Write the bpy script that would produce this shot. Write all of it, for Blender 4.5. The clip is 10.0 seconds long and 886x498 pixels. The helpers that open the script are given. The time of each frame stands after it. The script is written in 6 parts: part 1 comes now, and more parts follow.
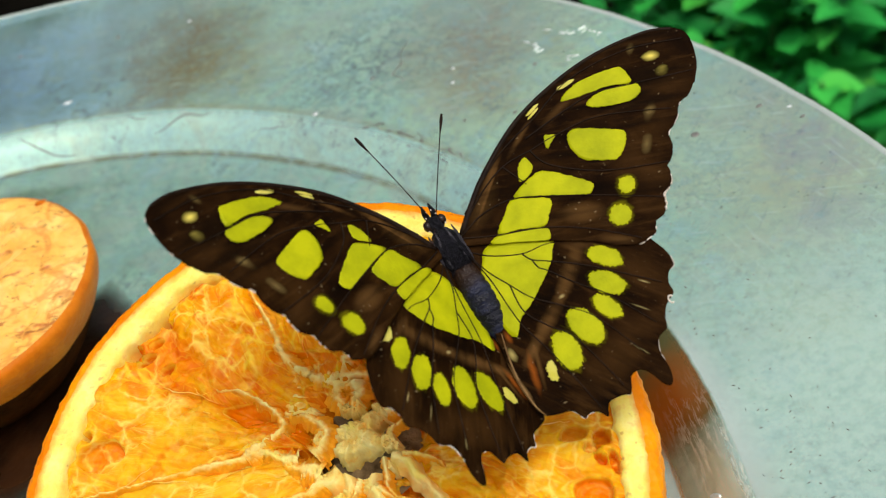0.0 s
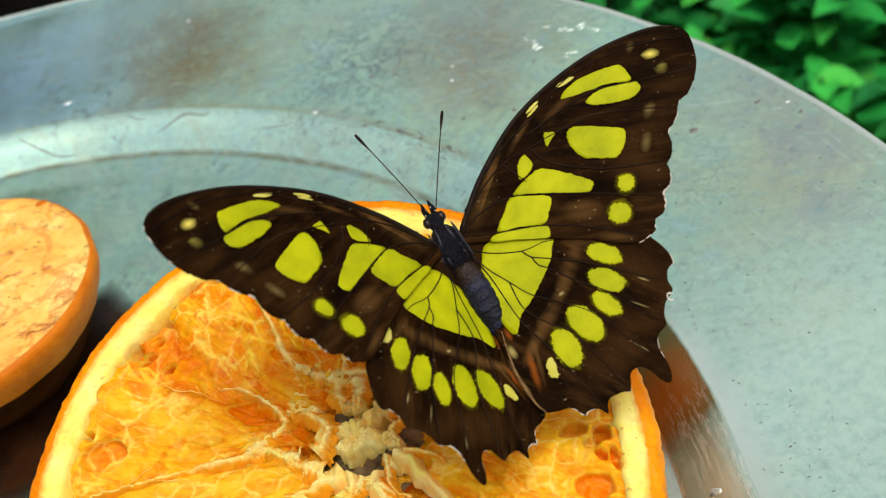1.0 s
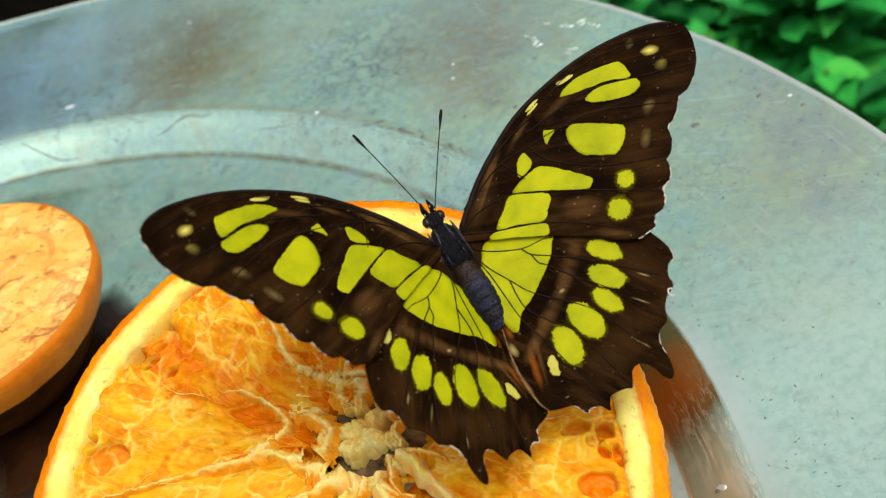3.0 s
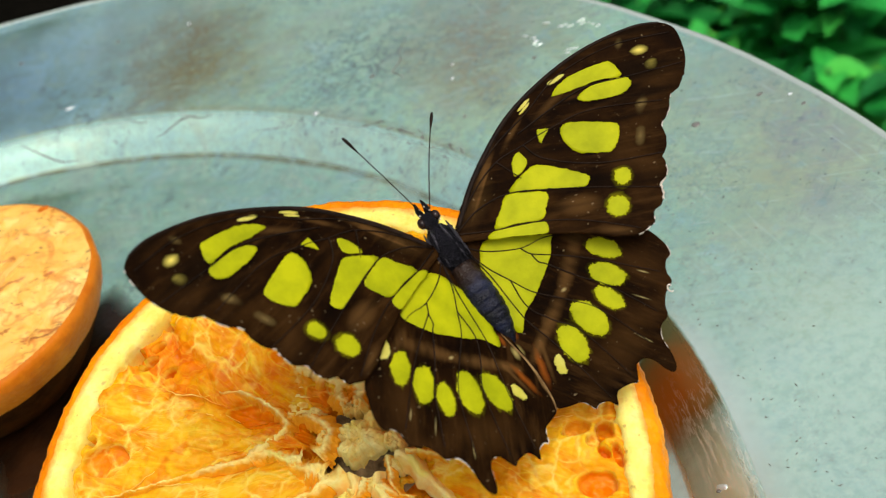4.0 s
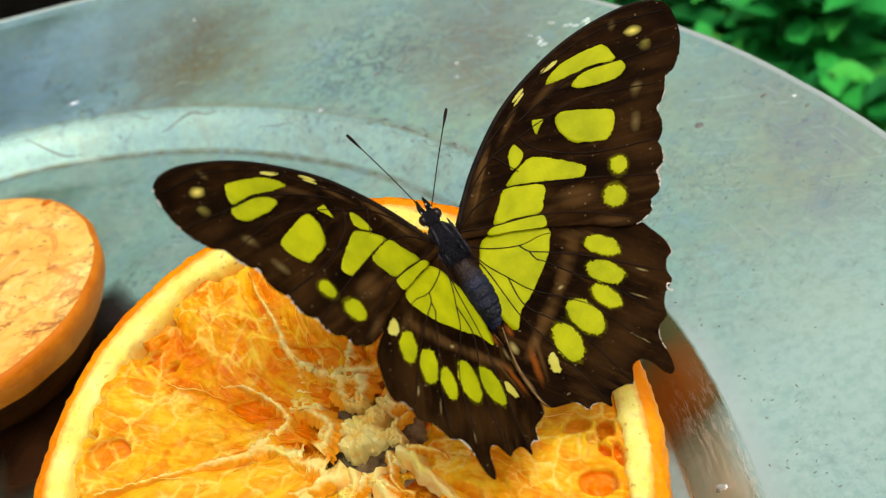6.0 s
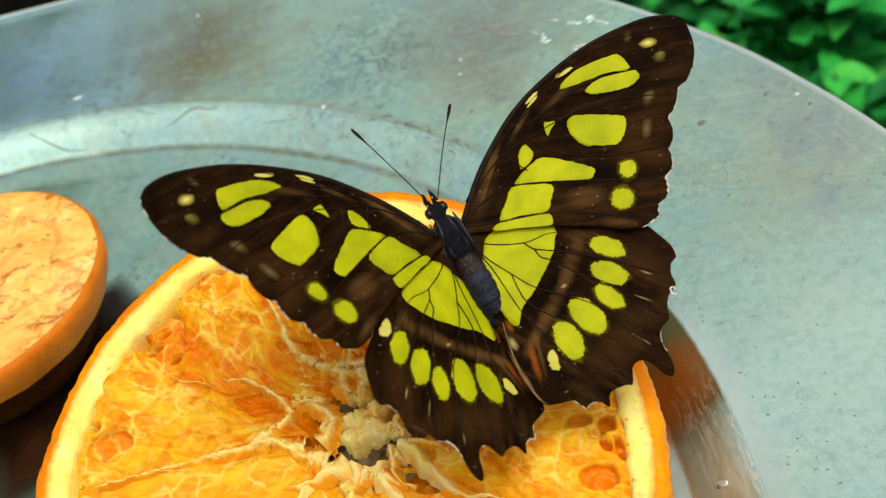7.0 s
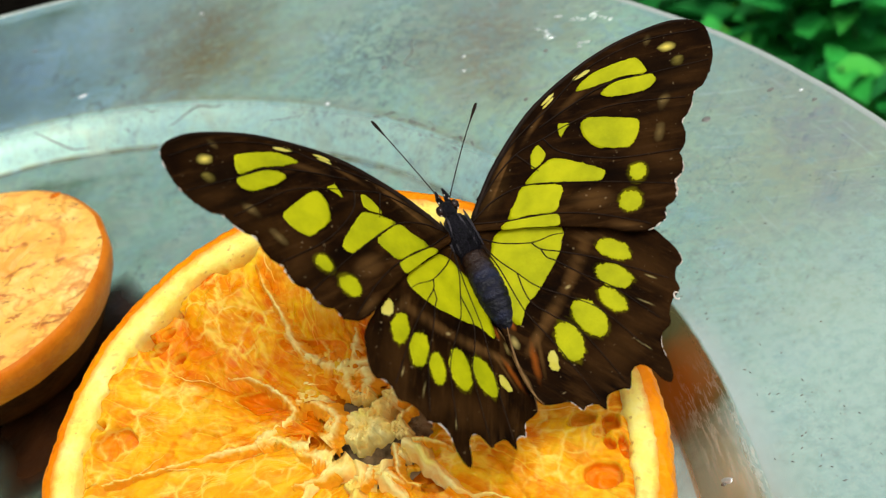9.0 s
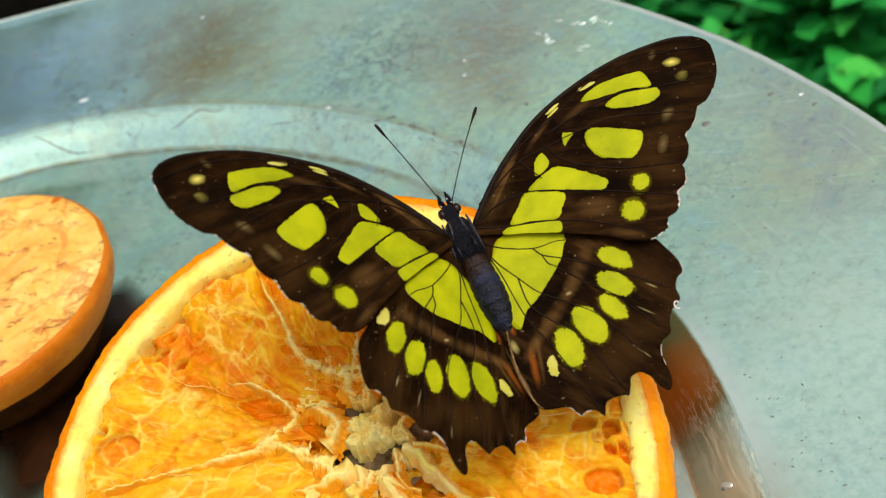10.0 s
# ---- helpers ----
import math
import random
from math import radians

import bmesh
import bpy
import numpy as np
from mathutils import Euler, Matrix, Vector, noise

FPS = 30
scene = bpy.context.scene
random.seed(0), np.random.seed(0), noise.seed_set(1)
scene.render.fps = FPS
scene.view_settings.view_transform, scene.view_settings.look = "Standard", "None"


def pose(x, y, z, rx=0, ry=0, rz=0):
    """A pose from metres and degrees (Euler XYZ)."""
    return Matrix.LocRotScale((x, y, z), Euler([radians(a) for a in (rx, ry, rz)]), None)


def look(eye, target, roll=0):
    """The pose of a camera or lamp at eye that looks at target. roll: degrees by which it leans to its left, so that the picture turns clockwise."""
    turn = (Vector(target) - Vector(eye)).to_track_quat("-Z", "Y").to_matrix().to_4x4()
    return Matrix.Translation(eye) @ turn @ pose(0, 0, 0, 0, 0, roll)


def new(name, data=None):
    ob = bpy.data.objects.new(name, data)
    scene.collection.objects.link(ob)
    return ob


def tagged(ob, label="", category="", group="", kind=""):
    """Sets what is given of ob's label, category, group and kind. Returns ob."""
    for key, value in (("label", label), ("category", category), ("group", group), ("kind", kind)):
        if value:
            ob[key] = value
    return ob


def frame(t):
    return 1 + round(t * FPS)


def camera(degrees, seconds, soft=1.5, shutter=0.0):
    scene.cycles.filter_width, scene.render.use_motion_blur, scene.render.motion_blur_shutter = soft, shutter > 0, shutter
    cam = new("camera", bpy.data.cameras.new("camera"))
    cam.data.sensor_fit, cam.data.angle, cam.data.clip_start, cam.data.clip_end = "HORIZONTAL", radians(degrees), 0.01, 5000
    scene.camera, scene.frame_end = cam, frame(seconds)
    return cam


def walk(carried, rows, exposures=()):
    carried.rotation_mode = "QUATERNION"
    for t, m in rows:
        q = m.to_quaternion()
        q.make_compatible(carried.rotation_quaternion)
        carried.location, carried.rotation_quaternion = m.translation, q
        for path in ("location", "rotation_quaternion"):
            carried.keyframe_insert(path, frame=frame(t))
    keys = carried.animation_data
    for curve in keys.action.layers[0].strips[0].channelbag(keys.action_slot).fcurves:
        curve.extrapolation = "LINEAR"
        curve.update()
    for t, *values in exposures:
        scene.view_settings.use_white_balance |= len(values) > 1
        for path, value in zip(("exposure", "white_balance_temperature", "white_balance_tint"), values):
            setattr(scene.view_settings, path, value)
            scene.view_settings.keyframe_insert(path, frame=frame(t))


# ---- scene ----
Z0 = 0.8        # height of the plate's rim above the ground
CM = 0.01

PATH = [  # seconds; place in metres; turn in degrees
    (0.0, 0.10446, -0.09956, 0.93301, 47.405, 10.622, -9.578),
    (0.5, 0.10474, -0.09983, 0.93316, 47.290, 10.833, -9.759),
    (1.0, 0.10463, -0.10002, 0.93337, 47.224, 10.948, -9.815),
    (1.5, 0.10533, -0.09988, 0.93286, 47.169, 11.365, -9.991),
    (2.0, 0.10472, -0.10048, 0.93356, 47.136, 11.241, -9.943),
    (2.5, 0.10516, -0.09998, 0.93325, 47.079, 11.489, -9.985),
    (4.0, 0.10613, -0.09961, 0.93250, 47.107, 12.025, -10.075),
    (4.5, 0.10605, -0.09980, 0.93211, 47.191, 11.883, -9.990),
    (5.0, 0.10589, -0.10010, 0.93255, 47.195, 11.721, -9.840),
    (5.5, 0.10590, -0.09989, 0.93257, 47.194, 11.693, -9.736),
    (7.0, 0.10553, -0.10077, 0.93227, 47.230, 11.430, -9.271),
    (7.5, 0.10571, -0.10038, 0.93236, 47.122, 11.329, -9.161),
    (8.0, 0.10530, -0.10118, 0.93295, 47.077, 11.178, -8.865),
    (8.5, 0.10585, -0.10059, 0.93273, 47.024, 11.535, -9.041),
    (9.0, 0.10596, -0.10051, 0.93269, 46.957, 11.789, -9.191),
    (9.5, 0.10620, -0.10085, 0.93301, 47.094, 11.732, -9.041),
    (10.0, 0.10614, -0.10041, 0.93341, 47.024, 11.829, -9.179),
]

cam = camera(45, 10.0, soft=1.05)
cam.data.dof.use_dof = True
cam.data.dof.focus_distance = 0.156
cam.data.dof.aperture_fstop = 31
walk(cam, [(t, pose(x, y, z, rx, ry, rz)) for t, x, y, z, rx, ry, rz in PATH])

# ---- light ----
world = bpy.data.worlds.new("sky")
scene.world = world
world.use_nodes = True
wn = world.node_tree
wn.nodes.clear()
sky = wn.nodes.new("ShaderNodeTexSky")
sky.sky_type = "NISHITA"
sky.sun_disc = False
sky.sun_elevation = radians(70)
sky.sun_rotation = radians(135)
sky.air_density = 1.0
sky.dust_density = 3.0
pale = wn.nodes.new("ShaderNodeHueSaturation")
pale.inputs["Saturation"].default_value = 0.30
bg = wn.nodes.new("ShaderNodeBackground")
bg.inputs["Strength"].default_value = 0.18
wo = wn.nodes.new("ShaderNodeOutputWorld")
wn.links.new(sky.outputs[0], pale.inputs["Color"])
wn.links.new(pale.outputs[0], bg.inputs[0])
wn.links.new(bg.outputs[0], wo.inputs[0])

sun = new("sun", bpy.data.lights.new("sun", "SUN"))
sun.data.energy = 1.95
sun.data.angle = radians(32)
sun.data.color = (1.0, 0.94, 0.82)
sun.matrix_world = look((0.12, -0.31, 1.0), (0, 0, 0))
scene.view_settings.exposure = -0.02


# ---- materials ----
class Mat:
    """A small builder for node materials in object space."""

    def __init__(self, name, rough=0.5, metal=0.0, spec=0.5):
        self.m = bpy.data.materials.new(name)
        self.m.use_nodes = True
        self.t = self.m.node_tree
        self.b = self.t.nodes["Principled BSDF"]
        self.b.inputs["Roughness"].default_value = rough
        self.b.inputs["Metallic"].default_value = metal
        self.b.inputs["Specular IOR Level"].default_value = spec
        self.co = self.t.nodes.new("ShaderNodeTexCoord").outputs["Object"]

    def n(self, kind, **inputs):
        node = self.t.nodes.new(kind)
        for k, v in inputs.items():
            self.put(node, k.replace("_", " "), v)
        return node

    def put(self, node, key, v):
        sock = node.inputs[key]
        if isinstance(v, bpy.types.NodeSocket):
            self.t.links.new(v, sock)
        else:
            sock.default_value = v

    def scaled(self, s):
        mp = self.n("ShaderNodeMapping", Vector=self.co)
        mp.inputs["Scale"].default_value = s
        return mp.outputs[0]

    def noise(self, scale, detail=4, rough=0.55, vec=None, distortion=0.0):
        nd = self.n("ShaderNodeTexNoise", Vector=vec or self.co, Scale=scale, Detail=detail, Roughness=rough, Distortion=distortion)
        return nd.outputs["Fac"]

    def cells(self, scale, feature="F1", vec=None):
        nd = self.n("ShaderNodeTexVoronoi", Vector=vec or self.co, Scale=scale)
        nd.feature = feature
        return nd.outputs["Distance"]

    def ramp(self, fac, *stops):
        nd = self.n("ShaderNodeValToRGB", Fac=fac)
        el = nd.color_ramp.elements
        while len(el) < len(stops):
            el.new(0.5)
        for e, (p, c) in zip(el, stops):
            e.position = p
            e.color = (*c, 1) if len(c) == 3 else (c[0], c[0], c[0], 1)
        return nd.outputs[0]

    def mix(self, fac, a, b, mode="MIX"):
        nd = self.t.nodes.new("ShaderNodeMix")
        nd.data_type, nd.blend_type = "RGBA", mode
        for i, v in ((0, fac), (6, a), (7, b)):
            if isinstance(v, bpy.types.NodeSocket):
                self.t.links.new(v, nd.inputs[i])
            else:
                nd.inputs[i].default_value = v if i == 0 else (*v, 1)
        return nd.outputs[2]

    def color(self, c):
        self.put(self.b, "Base Color", c if isinstance(c, bpy.types.NodeSocket) else (*c, 1))
        return self

    def bump(self, h, strength=0.3, dist=0.0005, after=None):
        nd = self.n("ShaderNodeBump", Height=h, Strength=strength, Distance=dist)
        if after:
            self.t.links.new(after, nd.inputs["Normal"])
        self.put(self.b, "Normal", nd.outputs[0])
        return nd.outputs[0]

    def sss(self, w, radius, scale=0.003):
        self.b.inputs["Subsurface Weight"].default_value = w
        self.b.inputs["Subsurface Radius"].default_value = radius
        self.b.inputs["Subsurface Scale"].default_value = scale
        return self

    def attr(self, name):
        nd = self.t.nodes.new("ShaderNodeAttribute")
        nd.attribute_name = name
        return nd.outputs["Fac"]


def mat_plate():
    k = Mat("worn_metal", 0.2, 0.93)
    big = k.noise(16, 4, 0.55)
    mid = k.noise(70, 6, 0.68)
    fine = k.noise(500, 4, 0.7)
    base = k.ramp(big, (0.30, (0.54, 0.76, 0.67)), (0.5, (0.68, 0.92, 0.71)), (0.70, (0.84, 0.95, 0.62)))
    base = k.mix(k.ramp(mid, (0.42, (0.0,)), (0.72, (0.5,))), base, (0.58, 0.68, 0.62))
    flat = k.n("ShaderNodeVectorMath", Vector=k.scaled((1, 1, 0)))
    flat.operation = "LENGTH"
    out = k.n("ShaderNodeMath")
    out.operation = "MULTIPLY_ADD"
    k.t.links.new(mid, out.inputs[0])
    out.inputs[1].default_value = 0.0010
    k.t.links.new(flat.outputs["Value"], out.inputs[2])
    span = k.n("ShaderNodeMapRange", Value=out.outputs[0])
    span.inputs["From Min"].default_value = 0.1255
    span.inputs["From Max"].default_value = 0.1555

    def ring(*stops):
        """A value by distance from the plate's middle, in metres."""
        return k.ramp(span.outputs[0], *(((r - 0.125) / 0.03, (v,)) for r, v in stops))
    # rim mask; the wall's brighter sky reflection is painted as a pale ring
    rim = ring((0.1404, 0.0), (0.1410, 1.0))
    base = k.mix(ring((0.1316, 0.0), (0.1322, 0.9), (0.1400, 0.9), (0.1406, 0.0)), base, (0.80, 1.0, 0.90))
    # a brown line round the foot of the wall
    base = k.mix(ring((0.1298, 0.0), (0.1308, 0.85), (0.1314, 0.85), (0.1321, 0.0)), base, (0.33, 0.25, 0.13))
    base = k.mix(ring((0.1401, 0.0), (0.1406, 0.7), (0.1411, 0.5), (0.1430, 0.0)), base, (0.60, 0.56, 0.36))
    hue = k.noise(85, 5, 0.62, None, 0.8)
    base = k.mix(k.ramp(hue, (0.50, (0.0,)), (0.63, (0.6,))), base, (0.74, 0.79, 0.67))
    base = k.mix(k.ramp(hue, (0.36, (0.5,)), (0.48, (0.0,))), base, (0.58, 0.78, 0.82))
    # tinted patches on the rim, most of them reflections painted into the colour
    for x, y, r, strength, c in ((0.6, 16.0, 4.8, 0.95, (0.55, 0.74, 1.0)), (3.0, 17.4, 2.6, 0.5, (0.58, 0.74, 0.84)), (5.0, 16.4, 2.9, 0.75, (0.50, 0.45, 0.36)), (5.3, 14.8, 2.5, 0.95, (0.42, 0.27, 0.11)), (6.6, 13.7, 1.5, 0.5, (0.58, 0.50, 0.26)), (9.0, 14.6, 2.4, 0.4, (0.62, 0.66, 0.64)), (12.6, 12.6, 2.7, 0.9, (0.52, 0.40, 0.31)), (12.2, 10.9, 2.0, 0.85, (0.54, 0.42, 0.30)), (15.6, 8.2, 2.0, 0.4, (0.60, 0.60, 0.46)), (17.6, 7.2, 1.5, 0.6, (0.52, 0.56, 0.62)),
                                (16.9, 6.2, 2.6, 0.75, (0.70, 0.66, 0.48)), (17.4, 4.2, 2.3, 0.8, (0.70, 0.64, 0.48)), (16.2, 4.4, 2.0, 0.55, (0.72, 0.68, 0.46)), (17.5, 5.1, 0.9, 0.8, (0.46, 0.44, 0.56)), (17.2, 3.5, 0.8, 0.7, (0.48, 0.46, 0.56)), (16.7, 6.3, 0.7, 0.6, (0.56, 0.54, 0.62)), (15.5, 1.4, 1.1, 0.6, (0.82, 0.80, 0.42)), (16.4, 0.6, 0.9, 0.45, (0.82, 0.80, 0.44))):
        mp = k.n("ShaderNodeMapping", Vector=k.co)
        mp.inputs["Location"].default_value = (-x * CM, -y * CM, 0)
        d = k.n("ShaderNodeVectorMath")
        d.operation = "LENGTH"
        k.t.links.new(mp.outputs[0], d.inputs[0])
        w = k.n("ShaderNodeMath")
        w.operation = "MULTIPLY_ADD"
        k.t.links.new(mid, w.inputs[0])
        w.inputs[1].default_value = 0.05
        k.t.links.new(d.outputs["Value"], w.inputs[2])
        f = k.n("ShaderNodeMapRange", Value=w.outputs[0])
        f.inputs["From Min"].default_value = 0.024 + r * CM * 1.15
        f.inputs["From Max"].default_value = 0.018 + r * CM * 0.2
        f.inputs["To Max"].default_value = strength
        base = k.mix(k.mix(1.0, f.outputs[0], rim, "MULTIPLY"), base, c)

    def spot(x, y, r0, r1, grain=0.012):
        """1 inside r0, 0 outside r1 (cm) of a place on the plate, with an uneven edge."""
        mp = k.n("ShaderNodeMapping", Vector=k.co)
        mp.inputs["Location"].default_value = (-x * CM, -y * CM, 0)
        mp.inputs["Scale"].default_value = (1, 1, 0)
        d = k.n("ShaderNodeVectorMath", Vector=mp.outputs[0])
        d.operation = "LENGTH"
        w = k.n("ShaderNodeMath")
        w.operation = "MULTIPLY_ADD"
        k.t.links.new(mid, w.inputs[0])
        w.inputs[1].default_value = grain
        k.t.links.new(d.outputs["Value"], w.inputs[2])
        f = k.n("ShaderNodeMapRange", Value=w.outputs[0])
        f.inputs["From Min"].default_value = r1 * CM + grain / 2
        f.inputs["From Max"].default_value = r0 * CM + grain / 2
        return f.outputs[0]
    mp = k.n("ShaderNodeMapping", Vector=k.co)
    mp.inputs["Location"].default_value = (-0.097, -0.128, 0)
    d = k.n("ShaderNodeVectorMath")
    d.operation = "LENGTH"
    k.t.links.new(mp.outputs[0], d.inputs[0])
    near = k.ramp(d.outputs["Value"], (0.008, (1.0,)), (0.024, (0.0,)))
    dents = k.ramp(k.noise(260, 4, 0.65, None, 0.9), (0.50, (0.0,)), (0.545, (0.85,)), (0.60, (0.1,)))
    base = k.mix(k.mix(1.0, near, dents, "MULTIPLY"), base, (0.22, 0.26, 0.27))
    # scuffs: thin wandering lines where the rim is worn
    worn = k.ramp(k.noise(45, 3, 0.5), (0.50, (0.0,)), (0.60, (1.0,)))
    line = k.ramp(k.noise(190, 3, 0.6, None, 0.6), (0.470, (0.0,)), (0.495, (0.28,)), (0.505, (0.28,)), (0.530, (0.0,)))
    base = k.mix(k.mix(1.0, worn, line, "MULTIPLY"), base, (0.34, 0.38, 0.37))
    base = k.mix(k.ramp(fine, (0.44, (0.0,)), (0.66, (0.42,))), base, (0.50, 0.60, 0.53))
    pit = k.mix(1.0, k.ramp(k.noise(38, 4, 0.6), (0.50, (0.0,)), (0.62, (1.0,))), k.ramp(k.noise(330, 5, 0.75), (0.54, (0.0,)), (0.62, (0.7,))), "MULTIPLY")
    base = k.mix(pit, base, (0.36, 0.41, 0.40))
    specks = k.ramp(k.noise(800, 2, 0.5), (0.68, (0.0,)), (0.74, (0.7,)))
    base = k.mix(specks, base, (0.26, 0.27, 0.24))
    hair = k.ramp(k.noise(420, 2, 0.5, k.scaled((0.07, 1.3, 1))), (0.62, (0.0,)), (0.72, (0.10,)))
    base = k.mix(hair, base, (0.92, 0.94, 0.88))
    mottle = k.noise(210, 5, 0.7, None, 0.4)
    base = k.mix(k.ramp(mottle, (0.52, (0.0,)), (0.66, (0.25,))), base, (0.86, 0.92, 0.66))
    base = k.mix(k.ramp(mottle, (0.34, (0.3,)), (0.47, (0.0,))), base, (0.52, 0.70, 0.74))
    for turn, stretch, scale, tone, strength in ((20, 0.08, 900, (0.95, 1.0, 0.95), 0.22), (-50, 0.10, 1100, (0.34, 0.40, 0.40), 0.22), (75, 0.10, 1000, (0.95, 1.0, 0.95), 0.18)):
        mp = k.n("ShaderNodeMapping", Vector=k.co)
        mp.inputs["Rotation"].default_value = (0, 0, radians(turn))
        lay = k.n("ShaderNodeMapping", Vector=mp.outputs[0])
        lay.inputs["Scale"].default_value = (stretch, 1, 1)
        base = k.mix(k.ramp(k.noise(scale, 2, 0.5, lay.outputs[0], 0.25), (0.64, (0.0,)), (0.70, (strength,))), base, tone)
    base = k.mix(1.0, base, (0.855, 1.0, 0.915), "MULTIPLY")
    # mirrored sky painted paler beside the orange, brightest along the well's edge
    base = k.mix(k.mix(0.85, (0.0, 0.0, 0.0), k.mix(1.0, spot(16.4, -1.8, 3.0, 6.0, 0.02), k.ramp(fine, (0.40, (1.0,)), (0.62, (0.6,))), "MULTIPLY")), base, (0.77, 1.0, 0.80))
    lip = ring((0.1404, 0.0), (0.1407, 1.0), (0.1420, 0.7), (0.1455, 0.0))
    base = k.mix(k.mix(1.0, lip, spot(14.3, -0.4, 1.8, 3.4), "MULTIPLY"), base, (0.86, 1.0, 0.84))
    # the highlight along the outermost edge is painted in
    edge_highlight = k.n("ShaderNodeMapRange", Value=flat.outputs["Value"])
    edge_highlight.inputs["From Min"].default_value = 0.1922
    edge_highlight.inputs["From Max"].default_value = 0.1926
    edge_highlight.inputs["To Max"].default_value = 0.9
    base = k.mix(edge_highlight.outputs[0], base, (0.94, 1.0, 0.84))
    # reflections in the wall of the well, chiefly the orange's, painted as colour
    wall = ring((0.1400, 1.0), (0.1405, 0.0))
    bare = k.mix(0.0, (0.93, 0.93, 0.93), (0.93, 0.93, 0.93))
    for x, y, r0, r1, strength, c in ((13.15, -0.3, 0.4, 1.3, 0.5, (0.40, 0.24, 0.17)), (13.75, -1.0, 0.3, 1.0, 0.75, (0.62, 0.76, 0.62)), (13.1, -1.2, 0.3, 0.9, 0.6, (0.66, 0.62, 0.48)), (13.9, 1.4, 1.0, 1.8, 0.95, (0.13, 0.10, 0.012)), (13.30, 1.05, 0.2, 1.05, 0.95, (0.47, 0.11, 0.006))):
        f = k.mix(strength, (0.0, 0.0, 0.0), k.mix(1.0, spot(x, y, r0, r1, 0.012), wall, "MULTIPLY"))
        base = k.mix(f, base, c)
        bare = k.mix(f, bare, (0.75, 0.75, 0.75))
    # pale threads run along the wall's upper edge
    thread = k.ramp(k.noise(1500, 3, 0.6, k.scaled((1.0, 0.16, 1)), 0.7), (0.52, (0.0,)), (0.57, (0.42,)), (0.60, (0.42,)), (0.66, (0.0,)))
    f = k.mix(1.0, thread, k.mix(1.0, spot(13.5, -0.5, 0.5, 1.9, 0.02), ring((0.1318, 0.0), (0.1345, 1.0), (0.1402, 1.0), (0.1410, 0.0)), "MULTIPLY"), "MULTIPLY")
    base = k.mix(f, base, (0.78, 0.66, 0.54))
    bare = k.mix(f, bare, (0.2, 0.2, 0.2))
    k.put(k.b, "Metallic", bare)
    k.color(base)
    k.put(k.b, "Roughness", k.mix(ring((0.1308, 0.0), (0.1318, 0.6), (0.1385, 0.6), (0.1402, 0.0)), k.ramp(k.noise(60, 6, 0.72), (0.3, (0.10,)), (0.7, (0.26,))), (0.42, 0.42, 0.42)))
    scr = k.noise(300, 2, 0.5, k.scaled((0.12, 1.6, 1)))
    scr2 = k.noise(260, 2, 0.5, k.scaled((1.5, 0.2, 1)))
    h = k.mix(0.5, k.mix(0.5, scr, scr2), k.mix(0.5, fine, mid))
    k.bump(h, 0.08, 0.0003)
    return k.m


def mat_peel(name, a, b, rough=0.42, relief=0.8):
    k = Mat(name, rough, 0.0, 0.09)
    pores = k.cells(900)
    c = k.ramp(k.noise(70, 6, 0.68), (0.34, a), (0.66, b))
    k.color(c).sss(0.04, (1.0, 0.35, 0.06))
    k.bump(k.mix(0.5, pores, k.noise(350, 4)), relief, 0.0008)
    return k.m


def mat_pith():
    k = Mat("citrus_pith", 0.62)
    c = k.ramp(k.noise(260, 6, 0.7), (0.25, (0.94, 0.62, 0.05)), (0.5, (0.97, 0.80, 0.16)), (0.8, (0.98, 0.90, 0.36)))
    c = k.mix(k.ramp(k.noise(120, 5, 0.65), (0.52, (0.0,)), (0.74, (0.5,))), c, (0.93, 0.56, 0.06))
    c = k.mix(k.ramp(k.noise(520, 4, 0.65), (0.56, (0.0,)), (0.68, (0.65,))), c, (0.86, 0.50, 0.06))
    c = k.mix(k.ramp(k.noise(700, 2, 0.5), (0.66, (0.0,)), (0.72, (0.6,))), c, (0.50, 0.24, 0.04))
    # the zest colours the outer edge of the ring
    flat = k.n("ShaderNodeVectorMath", Vector=k.scaled((1, 1, 0)))
    flat.operation = "LENGTH"
    edge = k.n("ShaderNodeMath")
    edge.operation = "MULTIPLY_ADD"
    k.t.links.new(k.noise(300, 4, 0.6), edge.inputs[0])
    edge.inputs[1].default_value = 0.0022
    k.t.links.new(flat.outputs["Value"], edge.inputs[2])
    f = k.n("ShaderNodeMapRange", Value=edge.outputs[0])
    f.inputs["From Min"].default_value = 0.0424
    f.inputs["From Max"].default_value = 0.0437
    c = k.mix(f.outputs[0], c, (0.88, 0.27, 0.002))
    k.color(c).sss(0.2, (1.0, 0.6, 0.2))
    k.bump(k.noise(450, 6, 0.7), 0.8, 0.0007)
    return k.m


